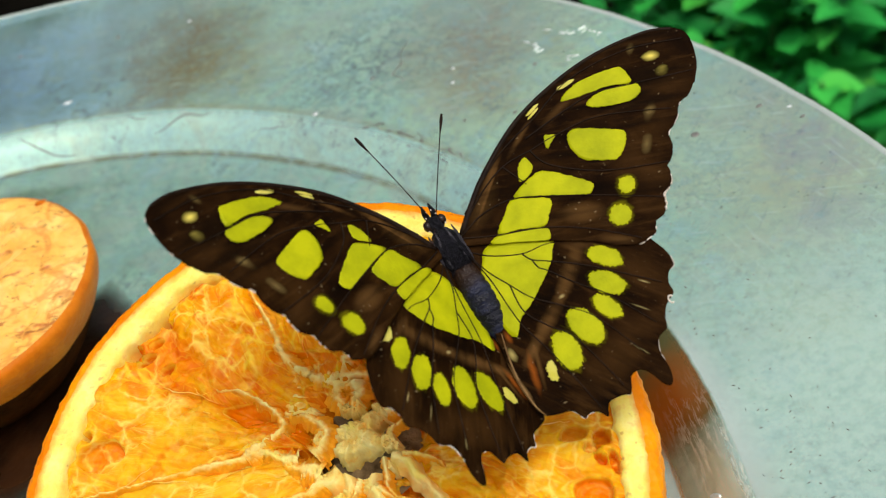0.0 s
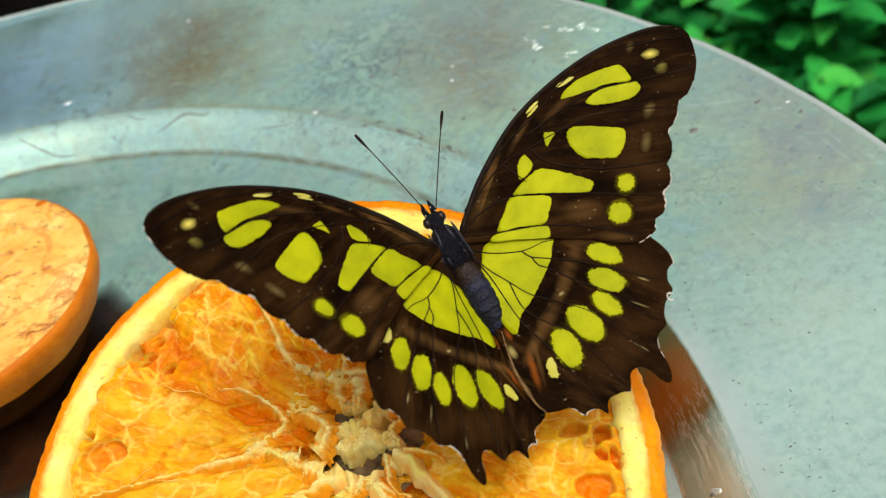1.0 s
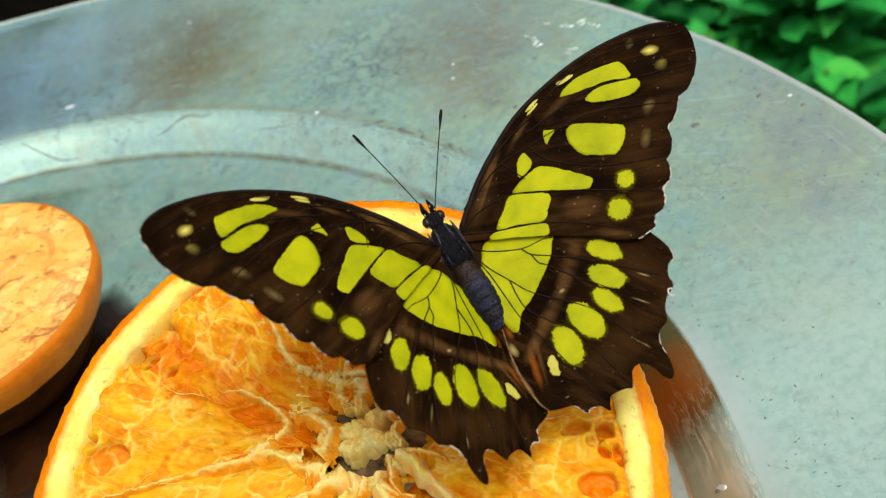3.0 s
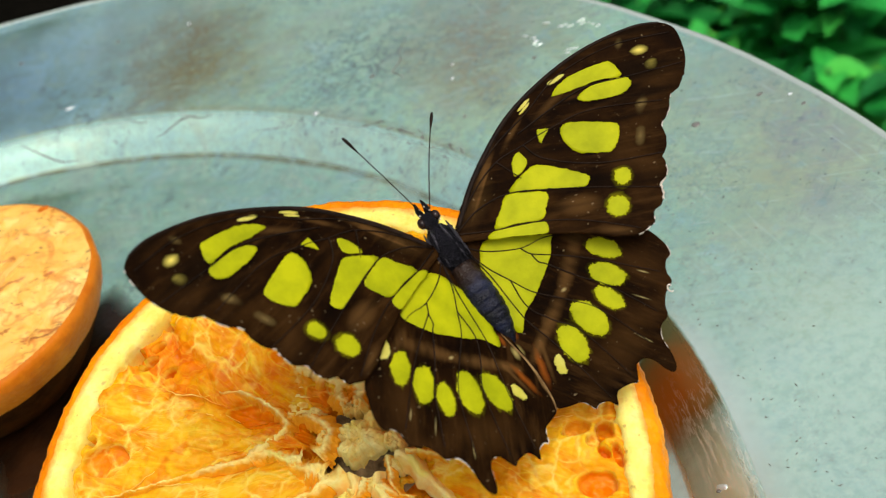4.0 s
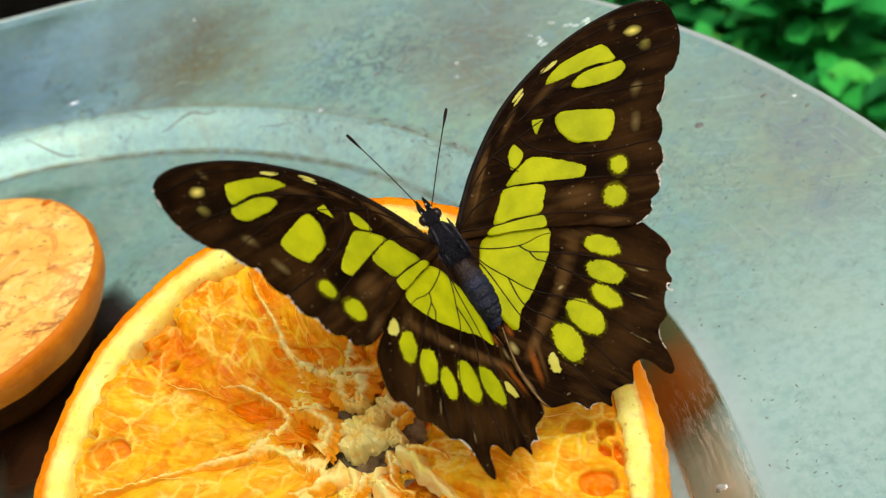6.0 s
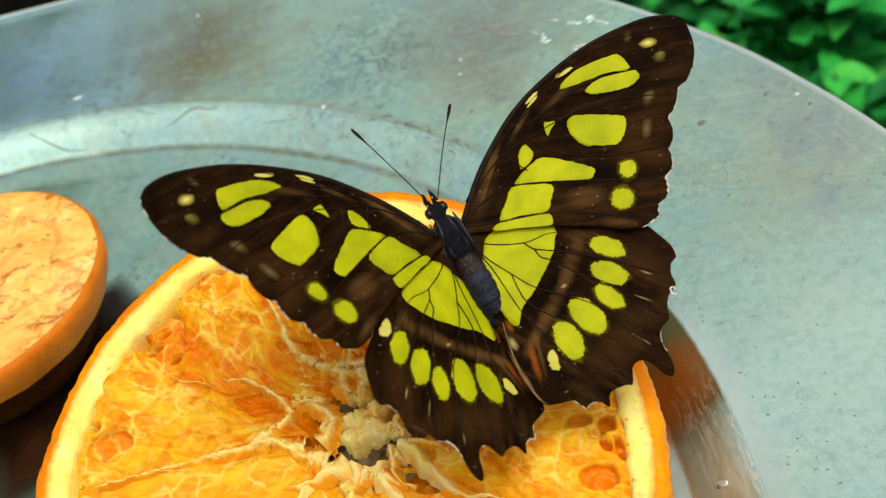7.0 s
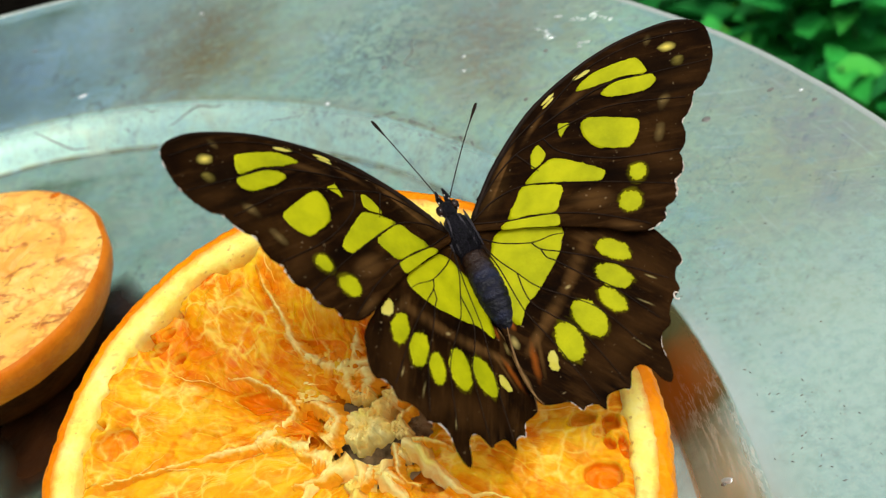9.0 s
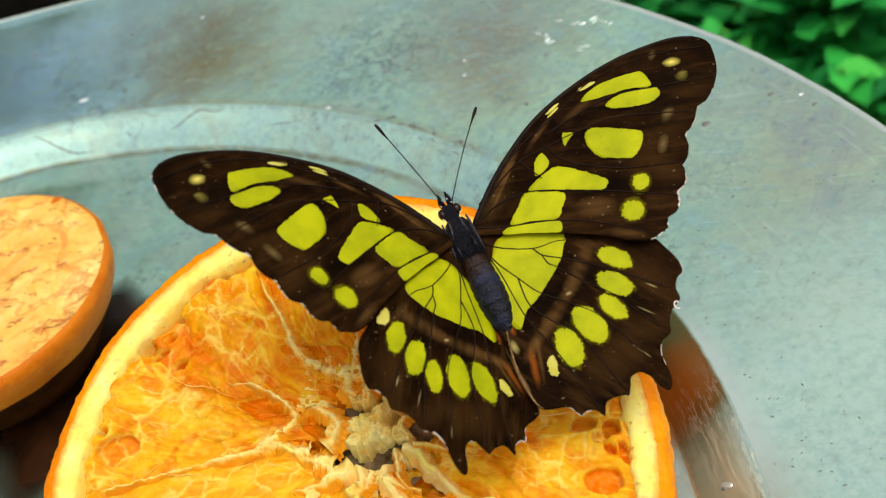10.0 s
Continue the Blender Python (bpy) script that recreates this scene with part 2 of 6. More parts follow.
def mat_pulp():
    k = Mat("orange_pulp", 0.25, 0.0, 0.11)
    # "along" and "across" run along a segment and across it
    uv = k.n("ShaderNodeCombineXYZ", X=k.attr("along"), Y=k.attr("across"), Z=k.attr("seed")).outputs[0]
    wob = k.n("ShaderNodeTexNoise", Vector=uv, Scale=3.0, Detail=3)
    uv = k.n("ShaderNodeVectorMath")
    uv.operation = "MULTIPLY_ADD"
    k.t.links.new(wob.outputs["Color"], uv.inputs[0])
    uv.inputs[1].default_value = (0.40, 0.35, 0)
    src = k.n("ShaderNodeCombineXYZ", X=k.attr("along"), Y=k.attr("across"), Z=k.attr("seed")).outputs[0]
    k.t.links.new(src, uv.inputs[2])
    mp = k.n("ShaderNodeMapping", Vector=uv.outputs[0])
    mp.inputs["Scale"].default_value = (1.9, 3.2, 1)
    long = k.noise(1.3, 4, 0.55, mp.outputs[0], 0.8)
    patch = k.noise(85, 5, 0.6, None, 0.9)
    streak = k.mix(0.45, patch, long)
    sac = k.cells(1.6, "DISTANCE_TO_EDGE", mp.outputs[0])
    sac2 = k.cells(4.2, "DISTANCE_TO_EDGE", mp.outputs[0])
    c = k.ramp(streak, (0.38, (0.74, 0.15, 0.0003)), (0.455, (0.82, 0.26, 0.0004)), (0.52, (0.87, 0.39, 0.001)), (0.61, (0.92, 0.61, 0.022)))
    patchy = k.ramp(k.noise(2.2, 4, 0.6, uv.outputs[0]), (0.42, (0.0,)), (0.62, (1.0,)))
    web = k.ramp(sac, (0.0, (0.9,)), (0.02, (0.7,)), (0.06, (0.0,)))
    c = k.mix(k.mix(1.0, web, patchy, "MULTIPLY"), c, (0.95, 0.70, 0.07))
    web2 = k.ramp(sac2, (0.0, (0.35,)), (0.06, (0.0,)))
    c = k.mix(web2, c, (0.96, 0.60, 0.06))
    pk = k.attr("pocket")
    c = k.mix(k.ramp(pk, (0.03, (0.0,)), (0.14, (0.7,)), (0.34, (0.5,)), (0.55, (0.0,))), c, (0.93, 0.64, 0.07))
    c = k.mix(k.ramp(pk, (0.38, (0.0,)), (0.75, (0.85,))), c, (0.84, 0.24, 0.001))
    fleck = k.mix(1.0, k.ramp(k.noise(420, 4, 0.6, None, 0.8), (0.60, (0.0,)), (0.68, (0.8,))), patchy, "MULTIPLY")
    c = k.mix(fleck, c, (0.94, 0.70, 0.10))
    film = k.mix(1.0, k.ramp(k.noise(48, 3, 0.5, None, 0.4), (0.50, (0.0,)), (0.62, (0.6,))), k.ramp(k.noise(260, 5, 0.6, None, 1.0), (0.36, (0.25,)), (0.60, (1.0,))), "MULTIPLY")
    c = k.mix(film, c, (0.94, 0.62, 0.04))
    thin = k.n("ShaderNodeMapping", Vector=uv.outputs[0])
    thin.inputs["Scale"].default_value = (1.6, 9.0, 1)
    wisp = k.mix(1.0, k.ramp(k.noise(1.0, 4, 0.6, thin.outputs[0], 0.5), (0.480, (0.0,)), (0.498, (0.6,)), (0.504, (0.6,)), (0.522, (0.0,))), k.ramp(k.noise(110, 3, 0.5), (0.50, (0.0,)), (0.62, (1.0,))), "MULTIPLY")
    c = k.mix(wisp, c, (0.96, 0.74, 0.18))
    # torn skins of the juice sacs: crooked pale strands
    warp = k.n("ShaderNodeTexNoise", Vector=k.co, Scale=160, Detail=4, Roughness=0.6)
    bent = k.n("ShaderNodeVectorMath")
    bent.operation = "MULTIPLY_ADD"
    k.t.links.new(warp.outputs["Color"], bent.inputs[0])
    bent.inputs[1].default_value = (0.006, 0.006, 0.0)
    k.t.links.new(k.co, bent.inputs[2])
    torn = k.ramp(k.cells(230, "DISTANCE_TO_EDGE", bent.outputs[0]), (0.0, (0.95,)), (0.035, (0.55,)), (0.10, (0.0,)))
    c = k.mix(k.mix(1.0, torn, k.ramp(k.noise(100, 4, 0.6), (0.47, (0.0,)), (0.58, (1.0,))), "MULTIPLY"), c, (0.97, 0.78, 0.22))
    deep = k.ramp(k.noise(120, 4, 0.6, None, 1.0), (0.30, (0.75,)), (0.43, (0.0,)))
    c = k.mix(deep, c, (0.84, 0.22, 0.001))
    c = k.mix(1.0, c, (0.87, 0.75, 0.45), "MULTIPLY")
    k.color(c).sss(0.35, (1.0, 0.45, 0.05), 0.003)
    k.put(k.b, "Roughness", k.ramp(k.noise(300, 3), (0.38, (0.16,)), (0.60, (0.50,))))
    relief = k.mix(0.35, patch, k.ramp(sac, (0.0, (1.0,)), (0.25, (0.2,))))
    k.bump(k.mix(0.35, relief, k.noise(520, 5, 0.62)), 0.6, 0.0010)
    return k.m


def mat_membrane():
    k = Mat("citrus_membrane", 0.45)
    c = k.ramp(k.noise(240, 5, 0.65), (0.34, (0.90, 0.34, 0.004)), (0.5, (0.94, 0.58, 0.07)), (0.70, (0.96, 0.76, 0.24)))
    k.color(c).sss(0.3, (1.0, 0.6, 0.25), 0.003)
    k.bump(k.noise(800, 4, 0.6), 0.5, 0.0005)
    return k.m


def mat_core():
    k = Mat("ragged_core", 0.55, 0.0, 0.15)
    c = k.ramp(k.noise(190, 6, 0.7), (0.32, (0.88, 0.43, 0.04)), (0.43, (0.91, 0.69, 0.18)), (0.62, (0.93, 0.82, 0.33)))
    # juice has soaked into it here and there, most at the torn edges
    c = k.mix(k.ramp(k.noise(95, 4, 0.6, None, 0.5), (0.51, (0.0,)), (0.66, (0.7,))), c, (0.90, 0.40, 0.02))
    c = k.mix(k.ramp(k.noise(130, 3, 0.5, k.scaled((1, 1, 1.7))), (0.55, (0.0,)), (0.66, (0.5,))), c, (0.84, 0.76, 0.10))
    w = k.n("ShaderNodeMath")
    w.operation = "MULTIPLY_ADD"
    k.t.links.new(k.noise(330, 5, 0.65, None, 0.8), w.inputs[0])
    w.inputs[1].default_value = 0.9
    k.t.links.new(k.attr("edge"), w.inputs[2])
    c = k.mix(k.ramp(w.outputs[0], (0.62, (0.0,)), (0.92, (0.95,))), c, (0.87, 0.36, 0.004))
    k.color(c)
    k.bump(k.mix(0.5, k.noise(420, 5, 0.7), k.noise(1100, 4, 0.7)), 0.6, 0.0009)
    return k.m


def mat_dry_face():
    k = Mat("dried_fruit_face", 0.55)
    c = k.ramp(k.noise(55, 5, 0.6), (0.3, (0.74, 0.30, 0.04)), (0.5, (0.84, 0.46, 0.08)), (0.70, (0.90, 0.66, 0.20)))
    streak = k.noise(110, 6, 0.66, k.scaled((0.6, 1.2, 1)), 1.6)
    c = k.mix(k.ramp(streak, (0.52, (0.0,)), (0.64, (0.6,))), c, (0.66, 0.20, 0.02))
    fleck = k.noise(300, 3, 0.6, k.scaled((0.5, 1.3, 1)), 0.8)
    c = k.mix(k.ramp(fleck, (0.60, (0.0,)), (0.67, (0.85,))), c, (0.42, 0.11, 0.012))
    crack = k.ramp(k.noise(38, 4, 0.6, None, 0.6), (0.480, (0.0,)), (0.499, (0.6,)), (0.503, (0.6,)), (0.524, (0.0,)))
    c = k.mix(crack, c, (0.58, 0.17, 0.014))
    speck = k.noise(620, 3, 0.6, k.scaled((0.5, 1.2, 1)), 0.6)
    c = k.mix(k.ramp(speck, (0.62, (0.0,)), (0.68, (0.8,))), c, (0.20, 0.060, 0.012))
    k.color(c).sss(0.2, (1.0, 0.5, 0.15))
    k.bump(k.mix(0.5, streak, k.noise(500, 4)), 0.6, 0.0008)
    return k.m


def mat_wing(name, zones, lie, side):
    """zones: soft lighter patches in wing space: x, y, half axes (cm), turn, strength, warm or cream."""
    k = Mat(name, 0.65, 0.0, 0.02)
    sep = k.n("ShaderNodeSeparateXYZ", Vector=k.co)
    ab = k.n("ShaderNodeMath")
    ab.operation = "MULTIPLY"
    k.t.links.new(sep.outputs[0], ab.inputs[0])
    ab.inputs[1].default_value = side
    co = k.n("ShaderNodeCombineXYZ", X=ab.outputs[0], Y=sep.outputs[1], Z=sep.outputs[2]).outputs[0]
    turned = k.n("ShaderNodeMapping", Vector=co)
    turned.inputs["Rotation"].default_value = (0, 0, radians(lie))
    grain = k.n("ShaderNodeMapping", Vector=turned.outputs[0])
    grain.inputs["Scale"].default_value = (0.14, 1.0, 1)
    rib = k.noise(900, 4, 0.65, grain.outputs[0], 0.3)
    cloud = k.noise(110, 5, 0.6, co)
    c = k.ramp(cloud, (0.36, (0.003, 0.0010, 0.0002)), (0.50, (0.011, 0.0040, 0.0007)), (0.66, (0.026, 0.0105, 0.0022)))
    c = k.mix(k.ramp(rib, (0.52, (0.0,)), (0.66, (0.5,))), c, (0.050, 0.022, 0.006))
    fold = k.noise(420, 2, 0.5, grain.outputs[0], 0.2)
    for x, y, a, b, turn, strength, col in zones:
        mp = k.n("ShaderNodeMapping", Vector=co)
        mp.vector_type = "TEXTURE"
        mp.inputs["Location"].default_value = (x * CM, y * CM, 0)
        mp.inputs["Rotation"].default_value = (0, 0, radians(turn))
        mp.inputs["Scale"].default_value = (a * CM, b * CM, 1)
        d = k.n("ShaderNodeVectorMath")
        d.operation = "LENGTH"
        k.t.links.new(mp.outputs[0], d.inputs[0])
        w = k.n("ShaderNodeMath")
        w.operation = "MULTIPLY_ADD"
        k.t.links.new(rib, w.inputs[0])
        w.inputs[1].default_value = 0.9
        k.t.links.new(d.outputs["Value"], w.inputs[2])
        f = k.n("ShaderNodeMapRange", Value=w.outputs[0])
        f.inputs["From Min"].default_value = 1.45
        f.inputs["From Max"].default_value = 0.55
        f.inputs["To Max"].default_value = strength
        c = k.mix(f.outputs[0], c, col)
    c = k.mix(k.ramp(fold, (0.34, (0.75,)), (0.50, (0.0,))), c, (0.002, 0.0008, 0.0002))
    dust = k.ramp(k.noise(1600, 2, 0.5), (0.70, (0.0,)), (0.77, (0.6,)))
    c = k.mix(dust, c, (0.24, 0.17, 0.09))
    k.color(c)
    k.bump(k.mix(0.5, rib, k.noise(2500, 2)), 0.5, 0.0003)
    return k.m


TAN, DIM, PALE = (0.125, 0.060, 0.017), (0.040, 0.017, 0.004), (0.50, 0.40, 0.16)
DUSK, STRAW, LIME = (0.34, 0.24, 0.08), (0.66, 0.54, 0.10), (0.38, 0.34, 0.006)
FORE_ZONES = [(0.55, 0.16, 0.50, 0.20, 34, 0.6, (0.060, 0.030, 0.008)), (0.70, 0.24, 0.50, 0.03, 36, 0.8, TAN), (1.55, -0.74, 0.34, 0.17, -32, 0.75, TAN), (0.85, 0.40, 0.55, 0.07, 36, 0.7, TAN), (3.06, -0.16, 0.16, 0.08, 35, 0.32, DUSK), (2.76, -0.50, 0.16, 0.08, 45, 0.3, DUSK), (3.40, 0.72, 0.10, 0.06, 40, 0.25, DUSK), (3.54, 0.46, 0.13, 0.075, -25, 1.0, STRAW), (3.53, 0.205, 0.10, 0.085, 0, 1.0, STRAW), (2.22, -0.79, 0.165, 0.15, 40, 0.9, LIME), (1.92, -1.07, 0.195, 0.185, 30, 0.9, LIME),
              (2.15, 0.62, 0.40, 0.08, 10, 0.4, TAN), (3.45, 0.05, 0.5, 0.35, -40, 0.5, DIM), (2.55, -0.85, 0.6, 0.22, -50, 0.5, DIM), (1.7, -1.3, 0.3, 0.08, -42, 0.5, TAN), (1.5, 0.62, 0.35, 0.05, 25, 0.5, TAN)]
RUST = (0.34, 0.085, 0.010)
HIND_ZONES = [(1.04, -1.20, 0.46, 0.13, 40, 0.8, TAN), (0.52, -1.58, 0.46, 0.12, 32, 0.8, TAN), (0.12, -1.82, 0.30, 0.10, 35, 0.75, TAN), (1.35, -0.98, 0.25, 0.09, -35, 0.6, TAN), (1.78, -1.70, 0.75, 0.28, -62, 0.6, DIM), (1.0, -2.45, 0.8, 0.3, 20, 0.6, DIM),
              (1.77, -1.82, 0.10, 0.014, -50, 0.8, PALE), (1.56, -2.08, 0.16, 0.012, -52, 0.8, PALE), (1.28, -2.54, 0.12, 0.012, -62, 0.8, PALE), (0.79, -1.42, 0.05, 0.03, 0, 0.6, PALE), *((x, y, a * 1.15, b * 1.17, turn, 0.9, LIME) for x, y, a, b, turn in ((1.535, -1.275, 0.235, 0.125, -52), (1.375, -1.575, 0.255, 0.135, -52), (1.215, -1.85, 0.225, 0.115, -68), (0.85, -1.91, 0.29, 0.165, -74), (0.485, -2.055, 0.28, 0.165, -93))),
              (-0.02, -2.06, 0.06, 0.34, -14, 0.55, RUST), (-0.07, -1.50, 0.05, 0.12, 0, 0.6, RUST), (-0.14, -1.72, 0.06, 0.12, 0, 0.75, (0.40, 0.31, 0.10)), (-0.25, -2.15, 0.05, 0.5, 3, 0.8, (0.30, 0.17, 0.06)), (0.10, -1.98, 0.04, 0.4, -16, 0.6, TAN)]


def mat_spot(name, a, b):
    k = Mat(name, 0.55, 0.0, 0.1)
    c = k.ramp(k.mix(0.45, k.noise(110, 3, 0.5), k.noise(420, 4, 0.6)), (0.36, a), (0.62, b))
    k.color(c)
    k.bump(k.noise(2200, 3, 0.6), 0.35, 0.0002)
    return k.m


def mat_abdomen():
    k = Mat("slate_abdomen", 0.34, 0.0, 0.22)
    c = k.ramp(k.noise(420, 5, 0.65, k.scaled((0.7, 1.3, 1))), (0.36, (0.001, 0.001, 0.003)), (0.52, (0.004, 0.004, 0.013)), (0.68, (0.012, 0.017, 0.045)))
    c = k.mix(k.ramp(k.noise(1500, 3, 0.6), (0.60, (0.0,)), (0.72, (0.35,))), c, (0.07, 0.09, 0.12))
    y = k.n("ShaderNodeSeparateXYZ", Vector=k.co).outputs[1]
    f = k.n("ShaderNodeMapRange", Value=y)
    f.inputs["From Min"].default_value = -0.0068
    f.inputs["From Max"].default_value = -0.0040
    c = k.mix(f.outputs[0], c, (0.020, 0.009, 0.005))
    k.color(c)
    k.bump(k.mix(0.5, k.noise(700, 5, 0.7), k.noise(2500, 3)), 0.8, 0.0006)
    return k.m


def mat_gap_shade():
    """Painted shade: a dark film that thins out to nothing at its edge."""
    k = Mat("gap_shade_brown", 0.3, 0.0, 0.3)
    k.color(k.ramp(k.noise(160, 4, 0.6), (0.3, (0.008, 0.003, 0.001)), (0.7, (0.045, 0.016, 0.005))))
    w = k.n("ShaderNodeMath")
    w.operation = "MULTIPLY_ADD"
    k.t.links.new(k.noise(140, 5, 0.6), w.inputs[0])
    w.inputs[1].default_value = 0.35
    k.t.links.new(k.attr("film"), w.inputs[2])
    k.put(k.b, "Alpha", k.ramp(w.outputs[0], (0.20, (0.0,)), (0.62, (0.96,))))
    k.bump(k.noise(480, 4, 0.6), 0.4, 0.0006)
    return k.m


def mat_plain(name, a, b, scale, rough=0.5, bump=0.3, dist=0.0003, metal=0.0, spec=0.5):
    k = Mat(name, rough, metal, spec)
    k.color(k.ramp(k.noise(scale, 4, 0.6), (0.3, a), (0.7, b)))
    k.bump(k.noise(scale * 3, 4, 0.6), bump, dist)
    return k.m


def mat_leaf():
    k = Mat("leaf", 0.5, 0.0, 0.15)
    r = k.n("ShaderNodeNewGeometry").outputs["Random Per Island"]
    c = k.ramp(r, (0.0, (0.006, 0.10, 0.018)), (0.45, (0.016, 0.27, 0.040)), (0.85, (0.040, 0.42, 0.055)), (1.0, (0.11, 0.50, 0.05)))
    c = k.mix(k.ramp(k.noise(60, 3), (0.4, (0.0,)), (0.7, (0.3,))), c, (0.02, 0.30, 0.06))
    k.color(c)
    k.bump(k.noise(120, 3), 0.3, 0.002)
    return k.m


M_PLATE = mat_plate()
M_PEEL = mat_peel("orange_peel", (0.74, 0.15, 0.0002), (0.90, 0.32, 0.001))
M_PEEL_DRY = mat_peel("dried_peel", (0.50, 0.11, 0.003), (0.72, 0.22, 0.010), 0.45, 0.3)
M_PITH = mat_pith()
M_PULP = mat_pulp()
M_MEMBRANE = mat_membrane()
M_CORE = mat_core()
M_DRY = mat_dry_face()
M_FORE = {s: mat_wing("brown_forewing", FORE_ZONES, 28, s) for s in (1, -1)}
M_UNDER = mat_plain("rust_underside", (0.74, 0.17, 0.004), (0.50, 0.30, 0.01), 120, 0.6, 0.3, 0.0003, 0.0, 0.1)
M_HIND = {s: mat_wing("brown_hindwing", HIND_ZONES, 58, s) for s in (1, -1)}
M_YELLOW = mat_spot("yellow_green_scales", (0.27, 0.295, 0.0005), (0.43, 0.43, 0.0014))
M_CREAM = mat_spot("cream_scales", (0.46, 0.40, 0.04), (0.60, 0.53, 0.13))
M_FRINGE = mat_spot("white_fringe", (0.30, 0.22, 0.16), (0.80, 0.70, 0.60))
M_FOLD = mat_plain("tan_fold", (0.09, 0.04, 0.012), (0.34, 0.20, 0.08), 600, 0.6, spec=0.1)
M_VEIN = mat_plain("vein", (0.006, 0.003, 0.0015), (0.020, 0.010, 0.005), 500, 0.6, spec=0.1)
M_ABDOMEN = mat_abdomen()
M_BODY = mat_plain("dark_hair", (0.002, 0.002, 0.003), (0.013, 0.011, 0.017), 1100, 0.45, 1.0, 0.0008, 0.0, 0.2)
M_STRIPE = mat_plain("grey_hair", (0.01, 0.010, 0.014), (0.06, 0.052, 0.062), 1500, 0.5, 0.8, 0.0004, 0.0, 0.3)
M_EYE = mat_plain("eye", (0.006, 0.003, 0.002), (0.025, 0.010, 0.006), 900, 0.22, 0.05, spec=0.3)
M_LEAF = mat_leaf()
M_STEM = mat_plain("green_stem", (0.02, 0.12, 0.02), (0.05, 0.20, 0.04), 90, 0.5)
M_UNSEEN_RING = mat_plain("unseen_planting", (0.010, 0.040, 0.010), (0.040, 0.110, 0.025), 3, 0.7, 0.8, 0.05)
M_SOIL = mat_plain("soil", (0.002, 0.0018, 0.0012), (0.006, 0.005, 0.0035), 30, 0.95, 0.8, 0.02, 0.0, 0.02)
M_WOOD = mat_plain("weathered_wood", (0.10, 0.065, 0.04), (0.20, 0.14, 0.09), 40, 0.7, 0.5, 0.002)
M_MARK = mat_plain("dark_mark", (0.10, 0.10, 0.09), (0.22, 0.21, 0.19), 500, 0.6)
M_CHIP = mat_plain("bright_scratch", (0.75, 0.80, 0.80), (0.92, 0.94, 0.94), 800, 0.3, 0.4, 0.0003, 0.6)


# ---- mesh helpers ----
def part(name, bm, material, parent=None, label="", smooth=True):
    me = bpy.data.meshes.new(name)
    bmesh.ops.recalc_face_normals(bm, faces=bm.faces[:])
    bm.to_mesh(me)
    bm.free()
    me.materials.append(material)
    if smooth:
        me.polygons.foreach_set("use_smooth", [True] * len(me.polygons))
    ob = new(name, me)
    if parent is not None:
        ob.parent = parent
    if label:
        tagged(ob, label)
    return ob


def lathe(profile, n=160, wobble=None):
    """Turn a profile of (radius, height) round z. wobble(angle, r, z) -> (r, z)."""
    bm = bmesh.new()
    rings = []
    for r, z in profile:
        if r < 1e-7:
            rings.append([bm.verts.new((0, 0, z))])
            continue
        ring = []
        for i in range(n):
            a = 2 * math.pi * i / n
            rr, zz = wobble(a, r, z) if wobble else (r, z)
            ring.append(bm.verts.new((rr * math.cos(a), rr * math.sin(a), zz)))
        rings.append(ring)
    for p, q in zip(rings, rings[1:]):
        for i in range(n):
            j = (i + 1) % n
            if len(p) == 1:
                bm.faces.new((p[0], q[i], q[j]))
            elif len(q) == 1:
                bm.faces.new((p[i], q[0], p[j]))
            else:
                bm.faces.new((p[i], q[i], q[j], p[j]))
    return bm


def spline(pts, per=6, closed=False):
    """Points along a Catmull-Rom curve through pts."""
    P = [Vector(p) for p in pts]
    n = len(P)
    out = []
    for i in range(n if closed else n - 1):
        a = P[(i - 1) % n] if closed or i > 0 else P[0]
        b, c = P[i], P[(i + 1) % n]
        d = P[(i + 2) % n] if closed or i + 2 < n else P[-1]
        for j in range(per):
            t = j / per
            out.append(0.5 * ((2 * b) + (c - a) * t + (2 * a - 5 * b + 4 * c - d) * t * t + (3 * b - a - 3 * c + d) * t ** 3))
    if not closed:
        out.append(P[-1])
    return out


def tube(bm, pts, radii, n=6):
    """A round tube along pts, closed at both ends."""
    rings = []
    m = len(pts)
    for i, p in enumerate(pts):
        d = (pts[min(i + 1, m - 1)] - pts[max(i - 1, 0)]).normalized()
        s = d.cross(Vector((0, 0, 1)) if abs(d.z) < 0.9 else Vector((1, 0, 0))).normalized()
        u = s.cross(d)
        r = radii[i] if isinstance(radii, (list, tuple)) else radii
        rings.append([bm.verts.new(p + r * (math.cos(2 * math.pi * k / n) * s + math.sin(2 * math.pi * k / n) * u)) for k in range(n)])
    for p, q in zip(rings, rings[1:]):
        for k in range(n):
            bm.faces.new((p[k], p[(k + 1) % n], q[(k + 1) % n], q[k]))
    bm.faces.new(rings[0][::-1])
    bm.faces.new(rings[-1])


def blob(bm, centre, size, turn=0.0, rough=0.25, freq=3.0, sub=3, seed=0.0, crisp=0.28):
    """A lump: an icosphere with uneven relief."""
    made = bmesh.ops.create_icosphere(bm, subdivisions=sub, radius=1.0)["verts"]
    R = Matrix.Rotation(turn, 3, "Z")
    for v in made:
        d = v.co.normalized()
        f = 1 + rough * noise.fractal(d * freq + Vector((seed, seed * 1.7, 3.1)), 1.2, 2.1, 3) + crisp * rough * noise.fractal(d * freq * 4.5 + Vector((seed, 2, seed)), 0.9, 2.1, 3)
        v.co = R @ Vector((d.x * size[0] * f, d.y * size[1] * f, d.z * size[2] * f)) + Vector(centre)


